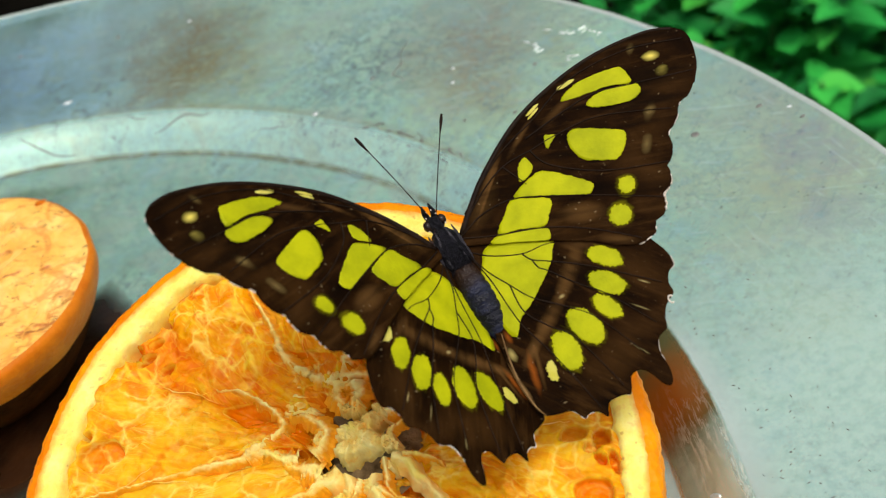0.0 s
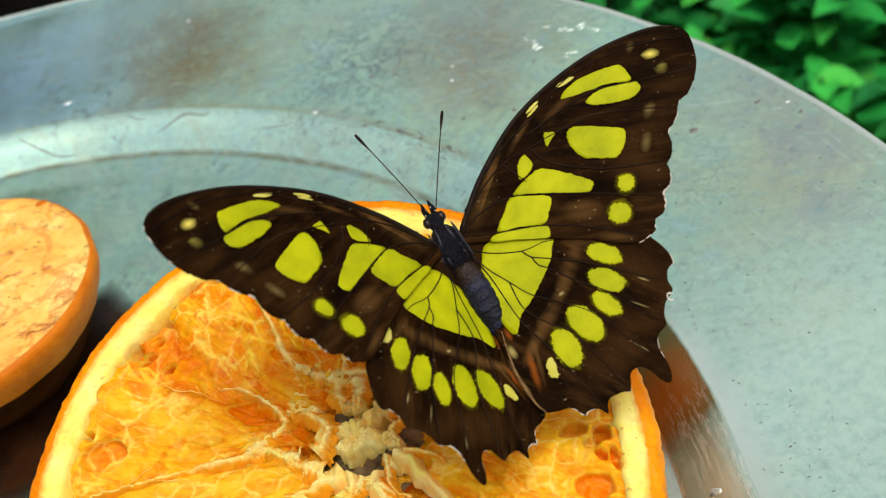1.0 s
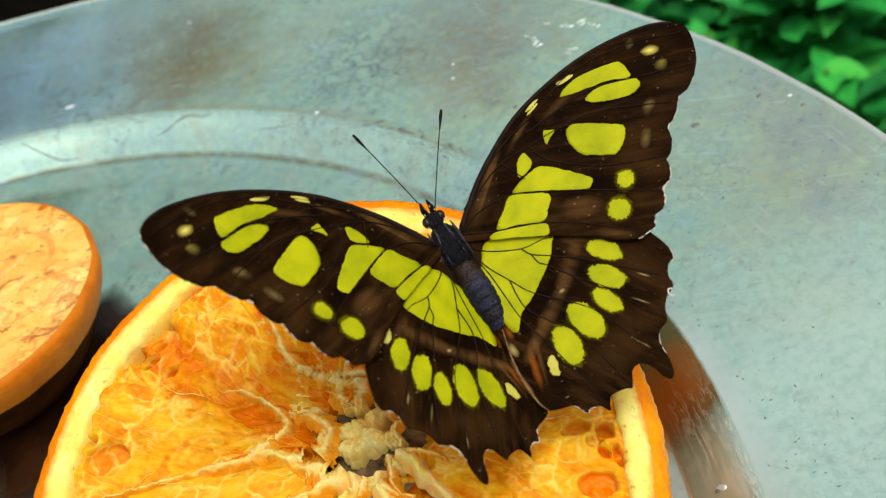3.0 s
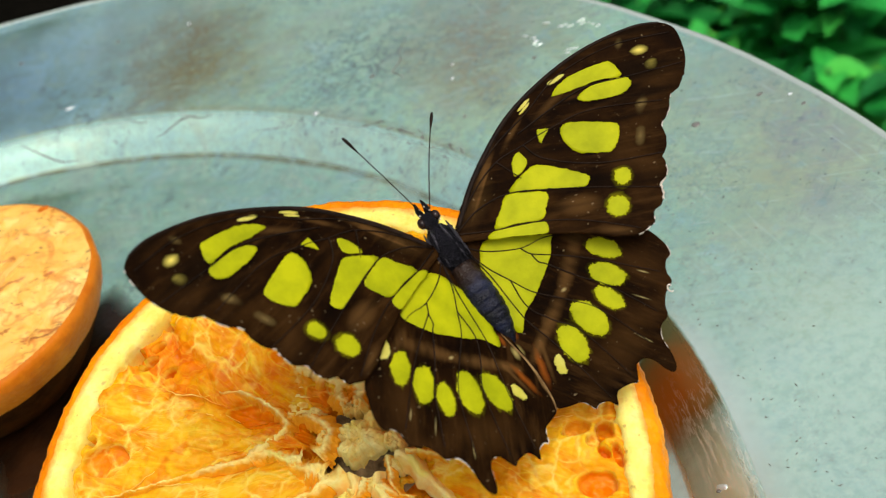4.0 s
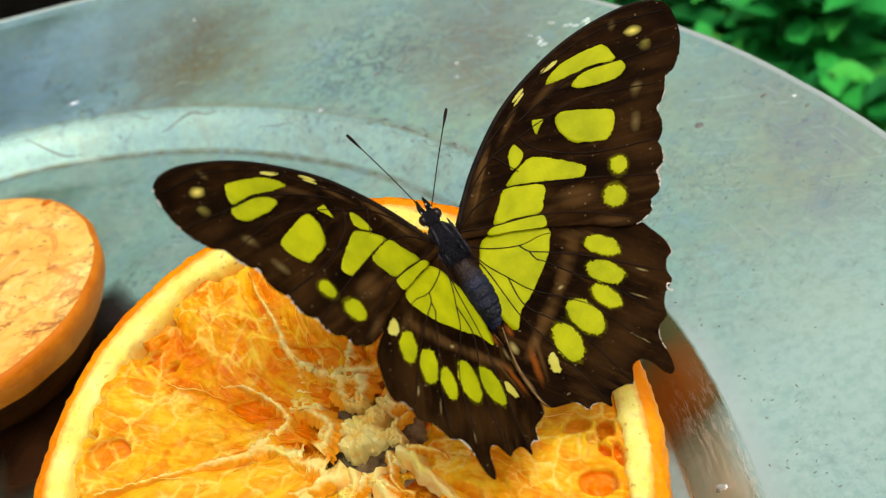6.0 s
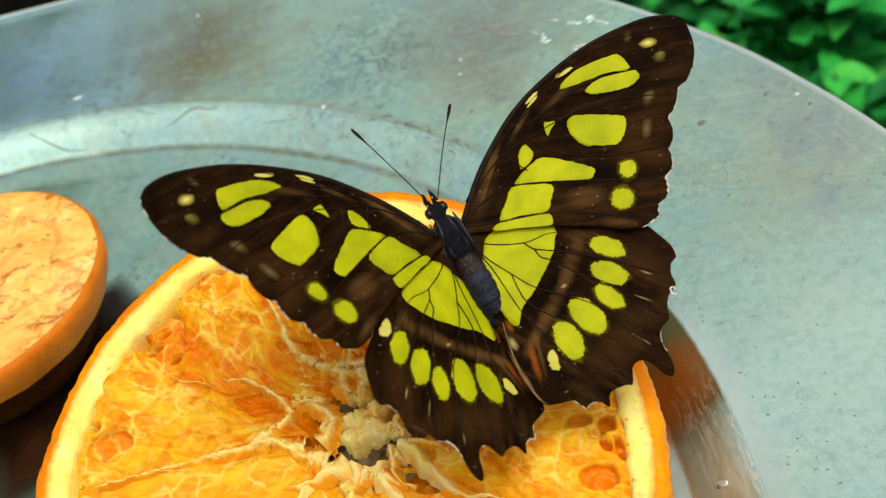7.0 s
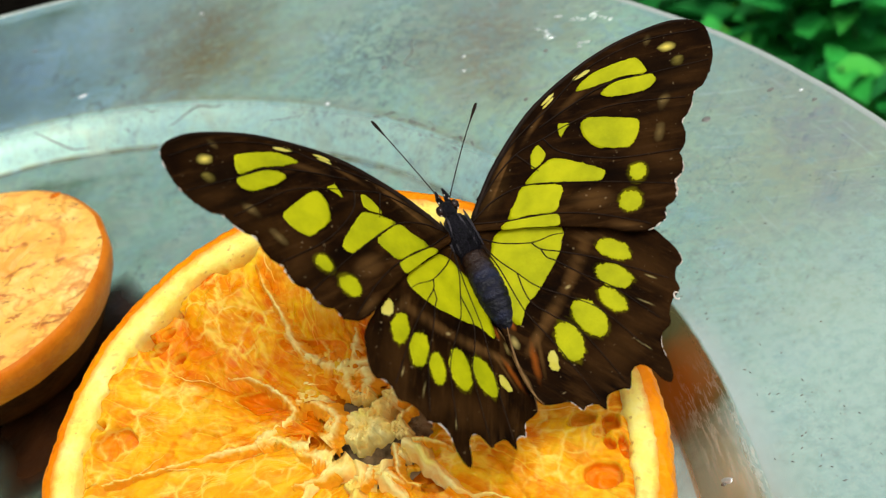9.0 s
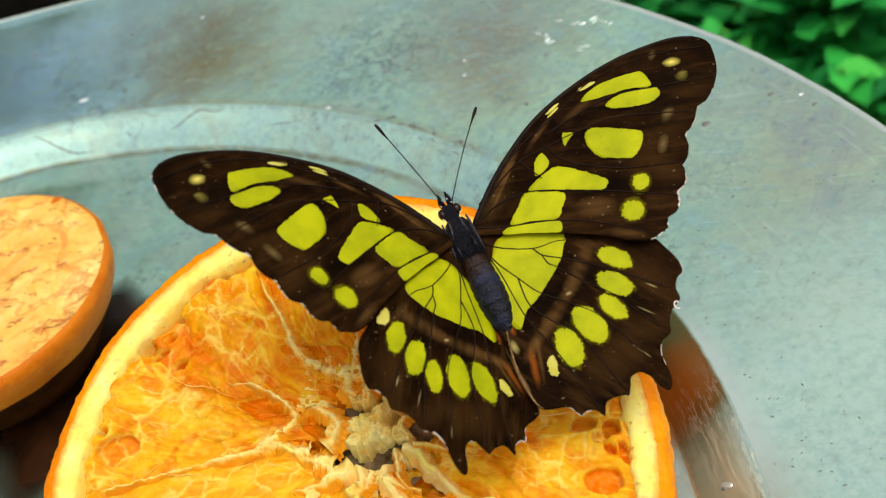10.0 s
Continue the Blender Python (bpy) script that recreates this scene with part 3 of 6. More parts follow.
def holder(name, m, label, category, group="", kind=""):
    ob = new(name)
    ob.empty_display_size = 0.01
    ob.matrix_basis = m
    return tagged(ob, label, category, group, kind)


# ---- ground and stand ----
def ground():
    bm = bmesh.new()
    n, size = 60, 60.0
    grid = [[None] * (n + 1) for _ in range(n + 1)]
    for i in range(n + 1):
        for j in range(n + 1):
            u, v = (2 * i / n - 1), (2 * j / n - 1)
            x, y = size * u * abs(u) ** 1.5, size * v * abs(v) ** 1.5
            grid[i][j] = bm.verts.new((x, y, 0.03 * noise.noise(Vector((x * 2, y * 2, 0)))))
    for i in range(n):
        for j in range(n):
            bm.faces.new((grid[i][j], grid[i + 1][j], grid[i + 1][j + 1], grid[i][j + 1]))
    tagged(part("ground", bm, M_SOIL), "dark bare soil under the shrubs", "ground", kind="structure")


def stand():
    st = holder("plate_stand", pose(0, 0, -0.03), "weathered wooden post stand under the metal plate", "stand")
    part("post", lathe([(0, 0), (0.05, 0), (0.05, Z0 - 0.016), (0, Z0 - 0.016)], 24), M_WOOD, st, smooth=False)
    part("top", lathe([(0, Z0 - 0.016), (0.10, Z0 - 0.016), (0.104, Z0 - 0.012), (0.104, Z0 + 0.0122), (0, Z0 + 0.0122)], 40), M_WOOD, st, smooth=False)


def unseen_ring():
    """An unseen ring of planting, added to close the place and darken reflections."""
    bm = bmesh.new()
    n, m = 220, 16
    rows = []
    for i in range(n):
        a = 2 * math.pi * i / n
        row = []
        for j in range(m + 1):
            s = j / m
            q = Vector((math.cos(a) * 5, math.sin(a) * 5, s * 4))
            r = 5.2 + 0.7 * noise.fractal(q * 0.9, 0.9, 2, 4) + 0.8 * s
            # higher at the back left, to darken what the plate mirrors there
            tall = math.exp(-((a - radians(121)) / radians(36)) ** 2)
            z = s * (2.0 + 3.5 * tall + 0.9 * noise.fractal(Vector((math.cos(a) * 3, math.sin(a) * 3, 0)), 0.9, 2, 4))
            row.append(bm.verts.new((r * math.cos(a), r * math.sin(a), z - 0.05)))
        rows.append(row)
    for i in range(n):
        for j in range(m):
            bm.faces.new((rows[i][j], rows[(i + 1) % n][j], rows[(i + 1) % n][j + 1], rows[i][j + 1]))
    tagged(part("backdrop", bm, M_UNSEEN_RING), "unseen dark green ring added to close the place and darken reflections", "planting", kind="structure")


# ---- the plate ----
def plate():
    pl = holder("metal_plate", pose(0, 0, Z0), "round worn silvery metal plate with a broad scratched rim", "plate")
    prof = [(0, -1.50), (5, -1.50), (9, -1.50), (10, -1.485), (11, -1.45), (11.6, -1.415), (12.0, -1.385), (12.2, -1.375), (12.4, -1.37), (12.6, -1.345), (12.8, -1.315), (12.95, -1.295), (13.06, -1.285), (13.12, -1.27), (13.17, -1.235), (13.23, -1.18), (13.31, -1.095), (13.40, -1.0), (13.50, -0.905), (13.60, -0.825), (13.70, -0.762), (13.80, -0.708), (13.90, -0.66), (13.97, -0.63), (14.02, -0.612), (14.06, -0.602), (14.12, -0.592), (14.2, -0.58), (14.4, -0.552), (15, -0.48), (16, -0.37), (17, -0.26), (18, -0.15),
            (18.80, -0.062), (19.18, -0.018), (19.235, -0.002), (19.265, 0.02), (19.295, 0.036), (19.325, 0.042), (19.355, 0.036), (19.38, 0.012), (19.39, -0.03), (19.36, -0.09), (19.2, -0.14), (18.5, -0.22), (15, -0.62), (14.2, -0.76), (13.5, -1.18), (13.1, -1.42), (11, -1.65), (0, -1.75)]

    def wave(x, y):
        return 0.0004 * noise.noise(Vector((x * 40, y * 40, 0))) + 0.00012 * noise.noise(Vector((x * 120, y * 120, 7)))

    def dent(a, r, z):
        return r, z + wave(r * math.cos(a), r * math.sin(a))
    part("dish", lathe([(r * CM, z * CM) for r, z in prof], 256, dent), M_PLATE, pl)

    def top_z(r):
        """Height of the plate's upper side, in cm."""
        return np.interp(r, [9, 11, 12, 13.1, 13.23, 13.4, 13.6, 13.8, 13.97, 14.12, 14.4, 15, 19], [-1.5, -1.45, -1.385, -1.275, -1.18, -1.0, -0.825, -0.708, -0.63, -0.592, -0.552, -0.48, -0.045])

    def mark(x, y, w, h, turn, material, seed, label, thick=0.018):
        bm = bmesh.new()
        blob(bm, (0, 0, 0), (w * CM, h * CM, thick * CM), 0, 0.35, 2.0, 2, seed)
        ob = part("speck", bm, material, pl, label)
        r = math.hypot(x, y)
        slope = math.atan2(top_z(r + 0.05) - top_z(r - 0.05), 0.1)
        ob.matrix_basis = Matrix.Translation((x * CM, y * CM, top_z(r) * CM + wave(x * CM, y * CM) + 0.00006)) @ Matrix.Rotation(slope, 4, Vector((y, -x, 0))) @ Matrix.Rotation(radians(turn), 4, "Z")
    mark(8.3, 11.4, 0.065, 0.06, 0, M_CHIP, 1, "white speck on the metal")
    mark(15.9, 6.7, 0.095, 0.085, 0, M_MARK, 2, "dark round spot", 0.01)
    mark(2.0, 14.6, 0.13, 0.05, 10, M_CHIP, 3, "bright speck on the rim")
    mark(13.5, -1.0, 0.11, 0.05, -35, M_CHIP, 4, "bright chip in the metal")
    mark(13.44, -1.02, 0.05, 0.03, -35, M_MARK, 5, "dark pit beside the chip", 0.03)
    for x, y, w in ((3.3, 16.9, 0.06), (0.5, 17.2, 0.06), (9.8, 12.0, 0.07), (12.7, 9.2, 0.06), (11.6, 9.5, 0.05), (13.5, 10.6, 0.06), (17.3, 6.9, 0.07), (17.9, 6.2, 0.06)):
        mark(x, y, w, w * 0.6, 20, M_MARK, x, "small dark spot", 0.01)
    for x, y in ((5.3, 16.7), (11.7, 11.4), (11.6, 10.9), (17.8, 6.6)):
        mark(x, y, 0.05, 0.035, 0, M_CHIP, y, "tiny bright speck")
    rnd = random.Random(5)
    for x0, y0, x1, y1, n in ((13.6, 11.45, 13.7, 11.0, 6), (14.0, 11.7, 14.05, 11.65, 1), (14.35, 11.4, 14.6, 11.2, 4), (14.8, 11.3, 15.1, 10.9, 6), (14.2, 10.35, 14.4, 10.45, 3)):
        for i in range(n):
            q = rnd.random()
            mark(x0 + (x1 - x0) * q + rnd.gauss(0, 0.04), y0 + (y1 - y0) * q + rnd.gauss(0, 0.04), rnd.uniform(0.04, 0.11), rnd.uniform(0.012, 0.022), rnd.uniform(-50, 30), M_CHIP, i + 10, "bright scuff")
    for i in range(170):
        a, r = (rnd.uniform(-0.12, 0.32), 14.2 + abs(rnd.gauss(0, 1.2))) if i < 90 else (rnd.uniform(-0.25, 1.4), rnd.uniform(14.3, 18.8))
        mark(r * math.cos(a), r * math.sin(a), rnd.uniform(0.008, 0.036), rnd.uniform(0.003, 0.007), rnd.uniform(0, 180), M_MARK, i + 30, "small dark scratch", 0.005)
    # a rubbed, scored stretch along the well's edge
    for i in range(46):
        a, r = rnd.uniform(0.64, 0.84), 14.08 + rnd.gauss(0, 0.10)
        mark(r * math.cos(a), r * math.sin(a), rnd.uniform(0.04, 0.13), rnd.uniform(0.006, 0.014), math.degrees(a) + 90 + rnd.gauss(0, 18), M_MARK, i + 300, "dark score on the well's edge", 0.008)
    # hairline creases on the well's wall and a wandering crack on the rim
    for pts, w in (([(0.7, 13.8), (1.1, 13.5), (1.6, 13.2), (2.1, 13.1)], 1.5), ([(4.2, 12.8), (4.5, 12.8), (5.1, 12.9), (5.5, 12.7), (5.8, 12.7)], 1.4), ([(3.6, 13.5), (3.8, 13.3), (4.1, 13.2)], 1.0), ([(6.7, 11.8), (7.2, 11.6), (7.7, 11.4)], 0.6),
                   ([(10.9, 13.1), (10.6, 12.6), (10.55, 12.2), (10.3, 11.9), (10.5, 11.6), (10.4, 11.4)], 0.9)):
        bm = bmesh.new()
        line = []
        for p in spline([(x, y, 0) for x, y in pts], 6):
            line.append(Vector((p.x, p.y, top_z(p.length) + 0.004)) * CM + Vector((0, 0, wave(p.x * CM, p.y * CM))))
        tube(bm, line, [w * (0.00003 + 0.00011 * math.sin(math.pi * i / (len(line) - 1))) for i in range(len(line))], 5)
        part("crease", bm, M_MARK, pl, "dark hairline crease")


# ---- the cut orange ----
ORANGE = Matrix.Translation((0.08203, -0.00987, Z0 + 0.01735)) @ Matrix(((0.99921, -0.01268, -0.0376, 0), (0, 0.9476, -0.31945, 0), (0.03968, 0.3192, 0.94686, 0), (0, 0, 0, 1)))
POCKETS = [  # along x, y; half axes; turn; depth (cm)
    (-2.28, 3.12, 0.28, 0.10, 0.75, 0.28), (-2.03, 3.13, 0.05, 0.10, 0.9, 0.34), (-2.24, 2.86, 0.10, 0.05, 0.4, 0.32), (-2.42, 2.66, 0.14, 0.06, 0.4, 0.32), (-2.60, 2.80, 0.13, 0.10, 0.1, 0.34), (-2.13, 2.42, 0.11, 0.05, 0.2, 0.30),
    (-3.38, 1.66, 0.07, 0.08, 0.0, 0.30), (-3.24, 1.34, 0.30, 0.20, -0.1, 0.20), (-1.00, 3.72, 0.28, 0.11, 0.3, 0.25), 
    (3.30, -0.23, 0.17, 0.10, 0.0, 0.22), (3.49, -0.46, 0.11, 0.08, 0.0, 0.24), (3.66, -0.36, 0.10, 0.12, 0.5, 0.30), (3.72, -0.74, 0.06, 0.14, 0.0, 0.30), (3.56, -0.66, 0.06, 0.09, 0.5, 0.32), (3.35, -1.04, 0.22, 0.16, -0.2, 0.20), (1.06, -0.40, 0.26, 0.15, -0.6, 0.35)]
PITS = [  # the same, between the membranes
    (-0.29, 0.88, 0.28, 0.15, -0.6, 0.12), (0.84, 1.25, 0.2, 0.16, 0, 0.11), (0.09, 1.23, 0.26, 0.16, -0.9, 0.05), (-0.06, 1.86, 0.45, 0.2, -0.5, 0.05), (0.49, 1.26, 0.08, 0.1, 0, 0.12), (1.1, -0.43, 0.22, 0.13, -0.7, 0.18), (1.3, 0.47, 0.12, 0.12, 0, 0.11), (-0.52, 0.6, 0.2, 0.09, -0.3, 0.09), (-0.95, 1.3, 0.36, 0.16, -0.4, 0.1)]
CORE_AT = Vector((0.5, 0.42))
# torn membranes: points (cm), half width at the first and the last
MIDDLE_WEBS = [
    ([(0.4, 1.46), (0.3, 1.46), (0.06, 1.55), (-0.11, 1.71), (-0.29, 1.94), (-0.47, 2.22)], 0.143, 0.068),
    ([(-0.03, 1.63), (-0.26, 1.86), (-0.38, 2.14), (-0.44, 2.48), (-0.55, 2.85), (-0.65, 3.11), (-0.71, 3.49)], 0.065, 0.047),
    ([(-0.27, 1.08), (-0.25, 1.36), (-0.23, 1.56), (-0.26, 1.83)], 0.182, 0.121),
    ([(0.4, 1.46), (0.52, 1.73), (0.58, 2.0)], 0.117, 0.068),
    ([(0.4, 1.46), (0.75, 1.41), (0.99, 1.4)], 0.13, 0.081),
    ([(1.04, 1.4), (1.08, 1.12), (0.87, 0.93)], 0.091, 0.108),
    ([(0.36, 1.42), (0.29, 1.23), (0.38, 1.06)], 0.117, 0.121),
    ([(0.6, 1.34), (0.58, 1.14), (0.47, 1.02)], 0.13, 0.108),
    ([(-0.18, 0.46), (-0.07, 0.54), (0.05, 0.75), (-0.13, 1.0), (-0.47, 1.17)], 0.117, 0.095)]
LONG_WEBS = [
    ([(-1.12, 0.7), (-0.85, 0.81), (-0.53, 0.97), (-0.57, 1.17), (-0.79, 1.46), (-1.15, 1.74), (-1.39, 1.79)], 0.13, 0.03),
    ([(-0.38, 0.47), (-0.58, 0.52), (-0.87, 0.69), (-1.27, 0.7), (-1.79, 0.72), (-2.4, 0.73), (-3.01, 0.75), (-3.43, 0.76)], 0.12, 0.025),
    ([(-0.1, 0.17), (-0.25, 0.26), (-0.44, 0.34), (-0.63, 0.52), (-0.77, 0.69)], 0.13, 0.09),
    ([(-0.1, 0.12), (-0.32, -0.04), (-0.74, -0.03)], 0.11, 0.05)]
NEAR_WEBS = [
    ([(0.4, -0.06), (0.29, -0.22), (0.18, -0.35)], 0.065, 0.039),
    ([(0.55, -0.19), (0.74, -0.37), (0.99, -0.51)], 0.065, 0.033),
    ([(0.77, 0.15), (0.76, -0.07), (0.75, -0.28), (0.89, -0.51)], 0.039, 0.033),
    ([(1.03, 0.14), (1.18, 0.09), (1.43, -0.04), (1.58, -0.22), (1.88, -0.26)], 0.039, 0.019),
    ([(0.84, 0.35), (0.95, 0.52), (1.2, 0.63)], 0.065, 0.039),
    ([(0.86, 0.85), (1.06, 0.76), (1.31, 0.75)], 0.058, 0.046)]
CLUMPS = [(0.43, 0.53, 0.43, 0.35, 0.24, 0.25), (0.4, 1.42, 0.2, 0.14, 0.16, 0), (0.38, 1.06, 0.12, 0.1, 0.14, 0), (0.52, 0.98, 0.13, 0.1, 0.14, 0), (0.86, 0.85, 0.15, 0.12, 0.16, 0), (1.21, 0.76, 0.16, 0.11, 0.15, 0.3), (0.88, 0.35, 0.12, 0.13, 0.16, 0), (-0.12, 1.08, 0.14, 0.1, 0.14, 0), (-0.06, 0.67, 0.12, 0.15, 0.14, 0), (-0.29, 0.26, 0.15, 0.10, 0.15, -0.2), (-0.1, 0.12, 0.10, 0.09, 0.15, 0), (0.46, -0.15, 0.14, 0.10, 0.16, 0), (0.13, -0.24, 0.17, 0.10, 0.14, 0), (0.82, 0.02, 0.09, 0.12, 0.14, 0)]  # x, y; half axes; height (cm); turn
WALLS = [174, 148, 112, 80, 46, 14, -12, -44, -80, -116, -152]


def pulp_height(x, y, seed):
    p = Vector((x, y, seed))
    z = -0.10 + 0.14 * noise.fractal(p * 1.1, 0.9, 2.0, 4) + 0.04 * noise.fractal(p * 5.0, 0.8, 2.0, 3)
    # juice sacs: long ridges pointing at the core
    q = Vector((x, y)) - CORE_AT
    r, a = q.length, math.atan2(q.y, q.x)
    bend = 0.35 * noise.noise(p * 0.9)
    b = a + bend
    sac = noise.noise(Vector((math.cos(b) * 7, math.sin(b) * 7, r * 1.1)))
    fine = noise.noise(Vector((math.cos(b) * 17, math.sin(b) * 17, r * 1.9 + 5)))
    z += (0.11 * math.sqrt(abs(sac) + 0.006) + 0.025 * math.sqrt(abs(fine) + 0.01) - 0.06) * min(1, r / 1.5)
    deep = 0.0
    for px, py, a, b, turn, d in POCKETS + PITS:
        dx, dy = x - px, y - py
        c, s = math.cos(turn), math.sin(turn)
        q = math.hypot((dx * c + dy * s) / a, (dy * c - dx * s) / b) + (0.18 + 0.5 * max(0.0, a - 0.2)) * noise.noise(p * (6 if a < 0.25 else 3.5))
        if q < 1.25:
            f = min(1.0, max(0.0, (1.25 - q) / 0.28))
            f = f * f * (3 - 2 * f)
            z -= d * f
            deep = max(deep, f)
    return z, deep


def rim_radius(x0, y0, dx, dy, R):
    b = x0 * dx + y0 * dy
    return -b + math.sqrt(b * b - (x0 * x0 + y0 * y0 - R * R))


def orange():
    og = holder("orange_half", ORANGE, "juicy cut orange half with torn pulp, lying cut side up", "fruit")

    def bumpy(a, r, z):
        p = Vector((math.cos(a) * 4, math.sin(a) * 4, z * 90))
        f = 1 + 0.010 * noise.noise(p * 0.4) + 0.006 * noise.noise(p * 5) + 0.006 * noise.noise(p * 14)
        return r * f, z + (0.0006 * noise.noise(p * 1.2) if r > 0.03 else 0)
    dome = [(4.24, 0.0), (4.32, -0.01), (4.38, -0.05), (4.42, -0.12), (4.45, -0.25), (4.46, -0.45), (4.42, -0.75), (4.30, -1.15), (4.05, -1.65), (3.6, -2.25), (3.0, -2.72), (2.2, -3.10), (1.2, -3.33), (0, -3.42)]
    part("peel", lathe([(r * CM, z * CM) for r, z in dome], 400, bumpy), M_PEEL, og, "dimpled orange peel")
    ring = [(3.86, -0.6), (3.88, -0.25), (3.90, -0.08), (3.94, -0.01), (4.0, 0.004), (4.08, 0.012), (4.16, 0.012), (4.24, 0.003)]

    def ragged(a, r, z):
        p = Vector((math.cos(a) * 4, math.sin(a) * 4, 3))
        k = max(0, (4.2 * CM - r) / (0.3 * CM))
        rr, zz = bumpy(a, r, z)
        return rr + k * CM * (0.09 * noise.noise(p * 1.6) + 0.06 * noise.noise(p * 5) + 0.03 * noise.noise(p * 15)), zz + 0.00015 * noise.noise(p * 9 + Vector((r * 900, 0, 0)))
    part("pith", lathe([(r * CM, z * CM) for r, z in ring], 400, ragged), M_PITH, og, "pale yellow pith ring")
    part("flesh_base", lathe([(0, -0.85 * CM), (2.0 * CM, -0.8 * CM), (3.95 * CM, -0.7 * CM)], 60), M_DEEP, og, "deep orange flesh under the torn pulp")
    hollow = part("hollow", lathe([(0, -0.36 * CM), (0.5 * CM, -0.36 * CM), (0.8 * CM, -0.40 * CM)], 60, lambda a, r, z: (r, z + 0.0008 * noise.noise(Vector((math.cos(a) * r * 500, math.sin(a) * r * 500, 0))))), M_SKIN, og, "brown eaten-out middle")
    hollow.location = (CORE_AT.x * CM, CORE_AT.y * CM, 0)

    # pulp, one piece for each segment
    for i, a1 in enumerate(WALLS):
        a0 = WALLS[(i + 1) % len(WALLS)]
        if a0 > a1:
            a0 -= 360
        bm = bmesh.new()
        lay = [bm.verts.layers.float.new(s) for s in ("along", "across", "seed", "pocket")]
        na, nr = (84, 140) if a1 > -20 else (44, 72)
        grid = []
        for ia in range(na + 1):
            u = ia / na
            a = radians(a0 + (a1 - a0) * u)
            dx, dy = math.cos(a), math.sin(a)
            Rm = rim_radius(CORE_AT.x, CORE_AT.y, dx, dy, 3.97)
            r0 = 0.62 + 0.15 * noise.noise(Vector((dx * 3, dy * 3, i)))
            row = []
            for ir in range(nr + 1):
                s = ir / nr
                r = r0 + (Rm - r0) * s
                x, y = CORE_AT.x + dx * r, CORE_AT.y + dy * r
                z, deep = pulp_height(x, y, 0.0)
                edge = min(u, 1 - u) * 2
                z += 0.10 * (1 - (1 - min(1, edge * 1.5)) ** 2) - 0.06
                z -= 0.35 * max(0, 1 - s * 9) + 0.10 * max(0, (s - 0.95) * 20)
                z += 0.015 * math.sin(u * 40 + 6 * noise.noise(Vector((r * 0.8, u * 4, i)))) * noise.noise(Vector((r * 1.3, u * 3, i + 9)))
                v = bm.verts.new((x * CM, y * CM, z * CM))
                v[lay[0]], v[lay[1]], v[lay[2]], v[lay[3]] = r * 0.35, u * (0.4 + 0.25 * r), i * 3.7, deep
                row.append(v)
            grid.append(row)
        for ia in range(na):
            for ir in range(nr):
                bm.faces.new((grid[ia][ir], grid[ia][ir + 1], grid[ia + 1][ir + 1], grid[ia + 1][ir]))
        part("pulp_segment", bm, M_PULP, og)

    # torn membranes between the segments
    rnd = random.Random(11)
    for i, (pts, w0, w1) in enumerate(MIDDLE_WEBS + LONG_WEBS + NEAR_WEBS):
        line = spline([(*p, 0) for p in pts], 14)
        n, m = len(line) - 1, 13
        bm = bmesh.new()
        rim = bm.verts.layers.float.new("edge")
        rows = []
        for k, c in enumerate(line):
            s = k / n
            d = (line[min(k + 1, n)] - line[max(k - 1, 0)]).normalized()
            side = Vector((-d.y, d.x, 0))
            w = (1.15 * w0 * (1 - s) ** 1.3 + 1.1 * w1) * (1 + 0.55 * noise.noise(Vector((k * 0.21, i * 5.0, 1)))) + 0.02
            zt = 0.015 + 0.05 * noise.noise(Vector((k * 0.16, i * 3.0, 6))) - 0.05 * s
            row = []
            for q in range(m):
                f = -1 + 2 * q / (m - 1)
                p = c + side * (w * f * (1 + 0.5 * noise.noise(Vector((k * 0.45, f, i)))))
                z = zt - 0.22 * abs(f) ** 1.6 + 0.08 * noise.fractal(Vector((p.x * 11, p.y * 11, i)), 0.6, 2.1, 4)
                row.append(bm.verts.new((p.x * CM, p.y * CM, z * CM)))
                row[-1][rim] = abs(f) * 0.75 + 0.3 * s
            rows.append(row)
        for k in range(n):
            for q in range(m - 1):
                bm.faces.new((rows[k][q], rows[k + 1][q], rows[k + 1][q + 1], rows[k][q + 1]))
        part("membrane", bm, M_CORE, og, "torn cream membrane")
    for i, a in enumerate(WALLS):
        if a in (174, 148, 112, 80, 14, -12):
            continue
        a = radians(a)
        d = Vector((math.cos(a), math.sin(a)))
        side = Vector((-d.y, d.x))
        Rm = rim_radius(CORE_AT.x, CORE_AT.y, d.x, d.y, 3.99)
        bm = bmesh.new()
        n, m = 70, 9
        rows = []
        for k in range(n + 1):
            s = k / n
            r = 0.45 + (Rm - 0.45) * s
            off = 0.24 * noise.fractal(Vector((r * 1.1, i * 5.0, 0)), 0.9, 2.0, 3)
            w = (0.20 * (1 - s) ** 2.4 + 0.018) * (1 + 0.5 * noise.noise(Vector((r * 2.6, i * 3, 4)))) + 0.12 * max(0, s - 0.93) * 8
            c = CORE_AT + d * r + side * off
            zt = -0.05 + 0.04 * (1 - s) ** 2 + 0.06 * noise.noise(Vector((r * 2.2, i * 2, 8))) - 0.22 * max(0, noise.noise(Vector((r * 1.1, i * 4, 3)))) * min(1, s * 3)
            row = []
            for q in range(m):
                f = -1 + 2 * q / (m - 1)
                p = c + side * (w * f * (1 + 0.35 * noise.noise(Vector((r * 7, f, i)))))
                z = zt - 0.32 * abs(f) ** 1.2 + 0.08 * noise.fractal(Vector((p.x * 6, p.y * 6, i)), 0.6, 2.1, 5)
                row.append(bm.verts.new((p.x * CM, p.y * CM, z * CM)))
            rows.append(row)
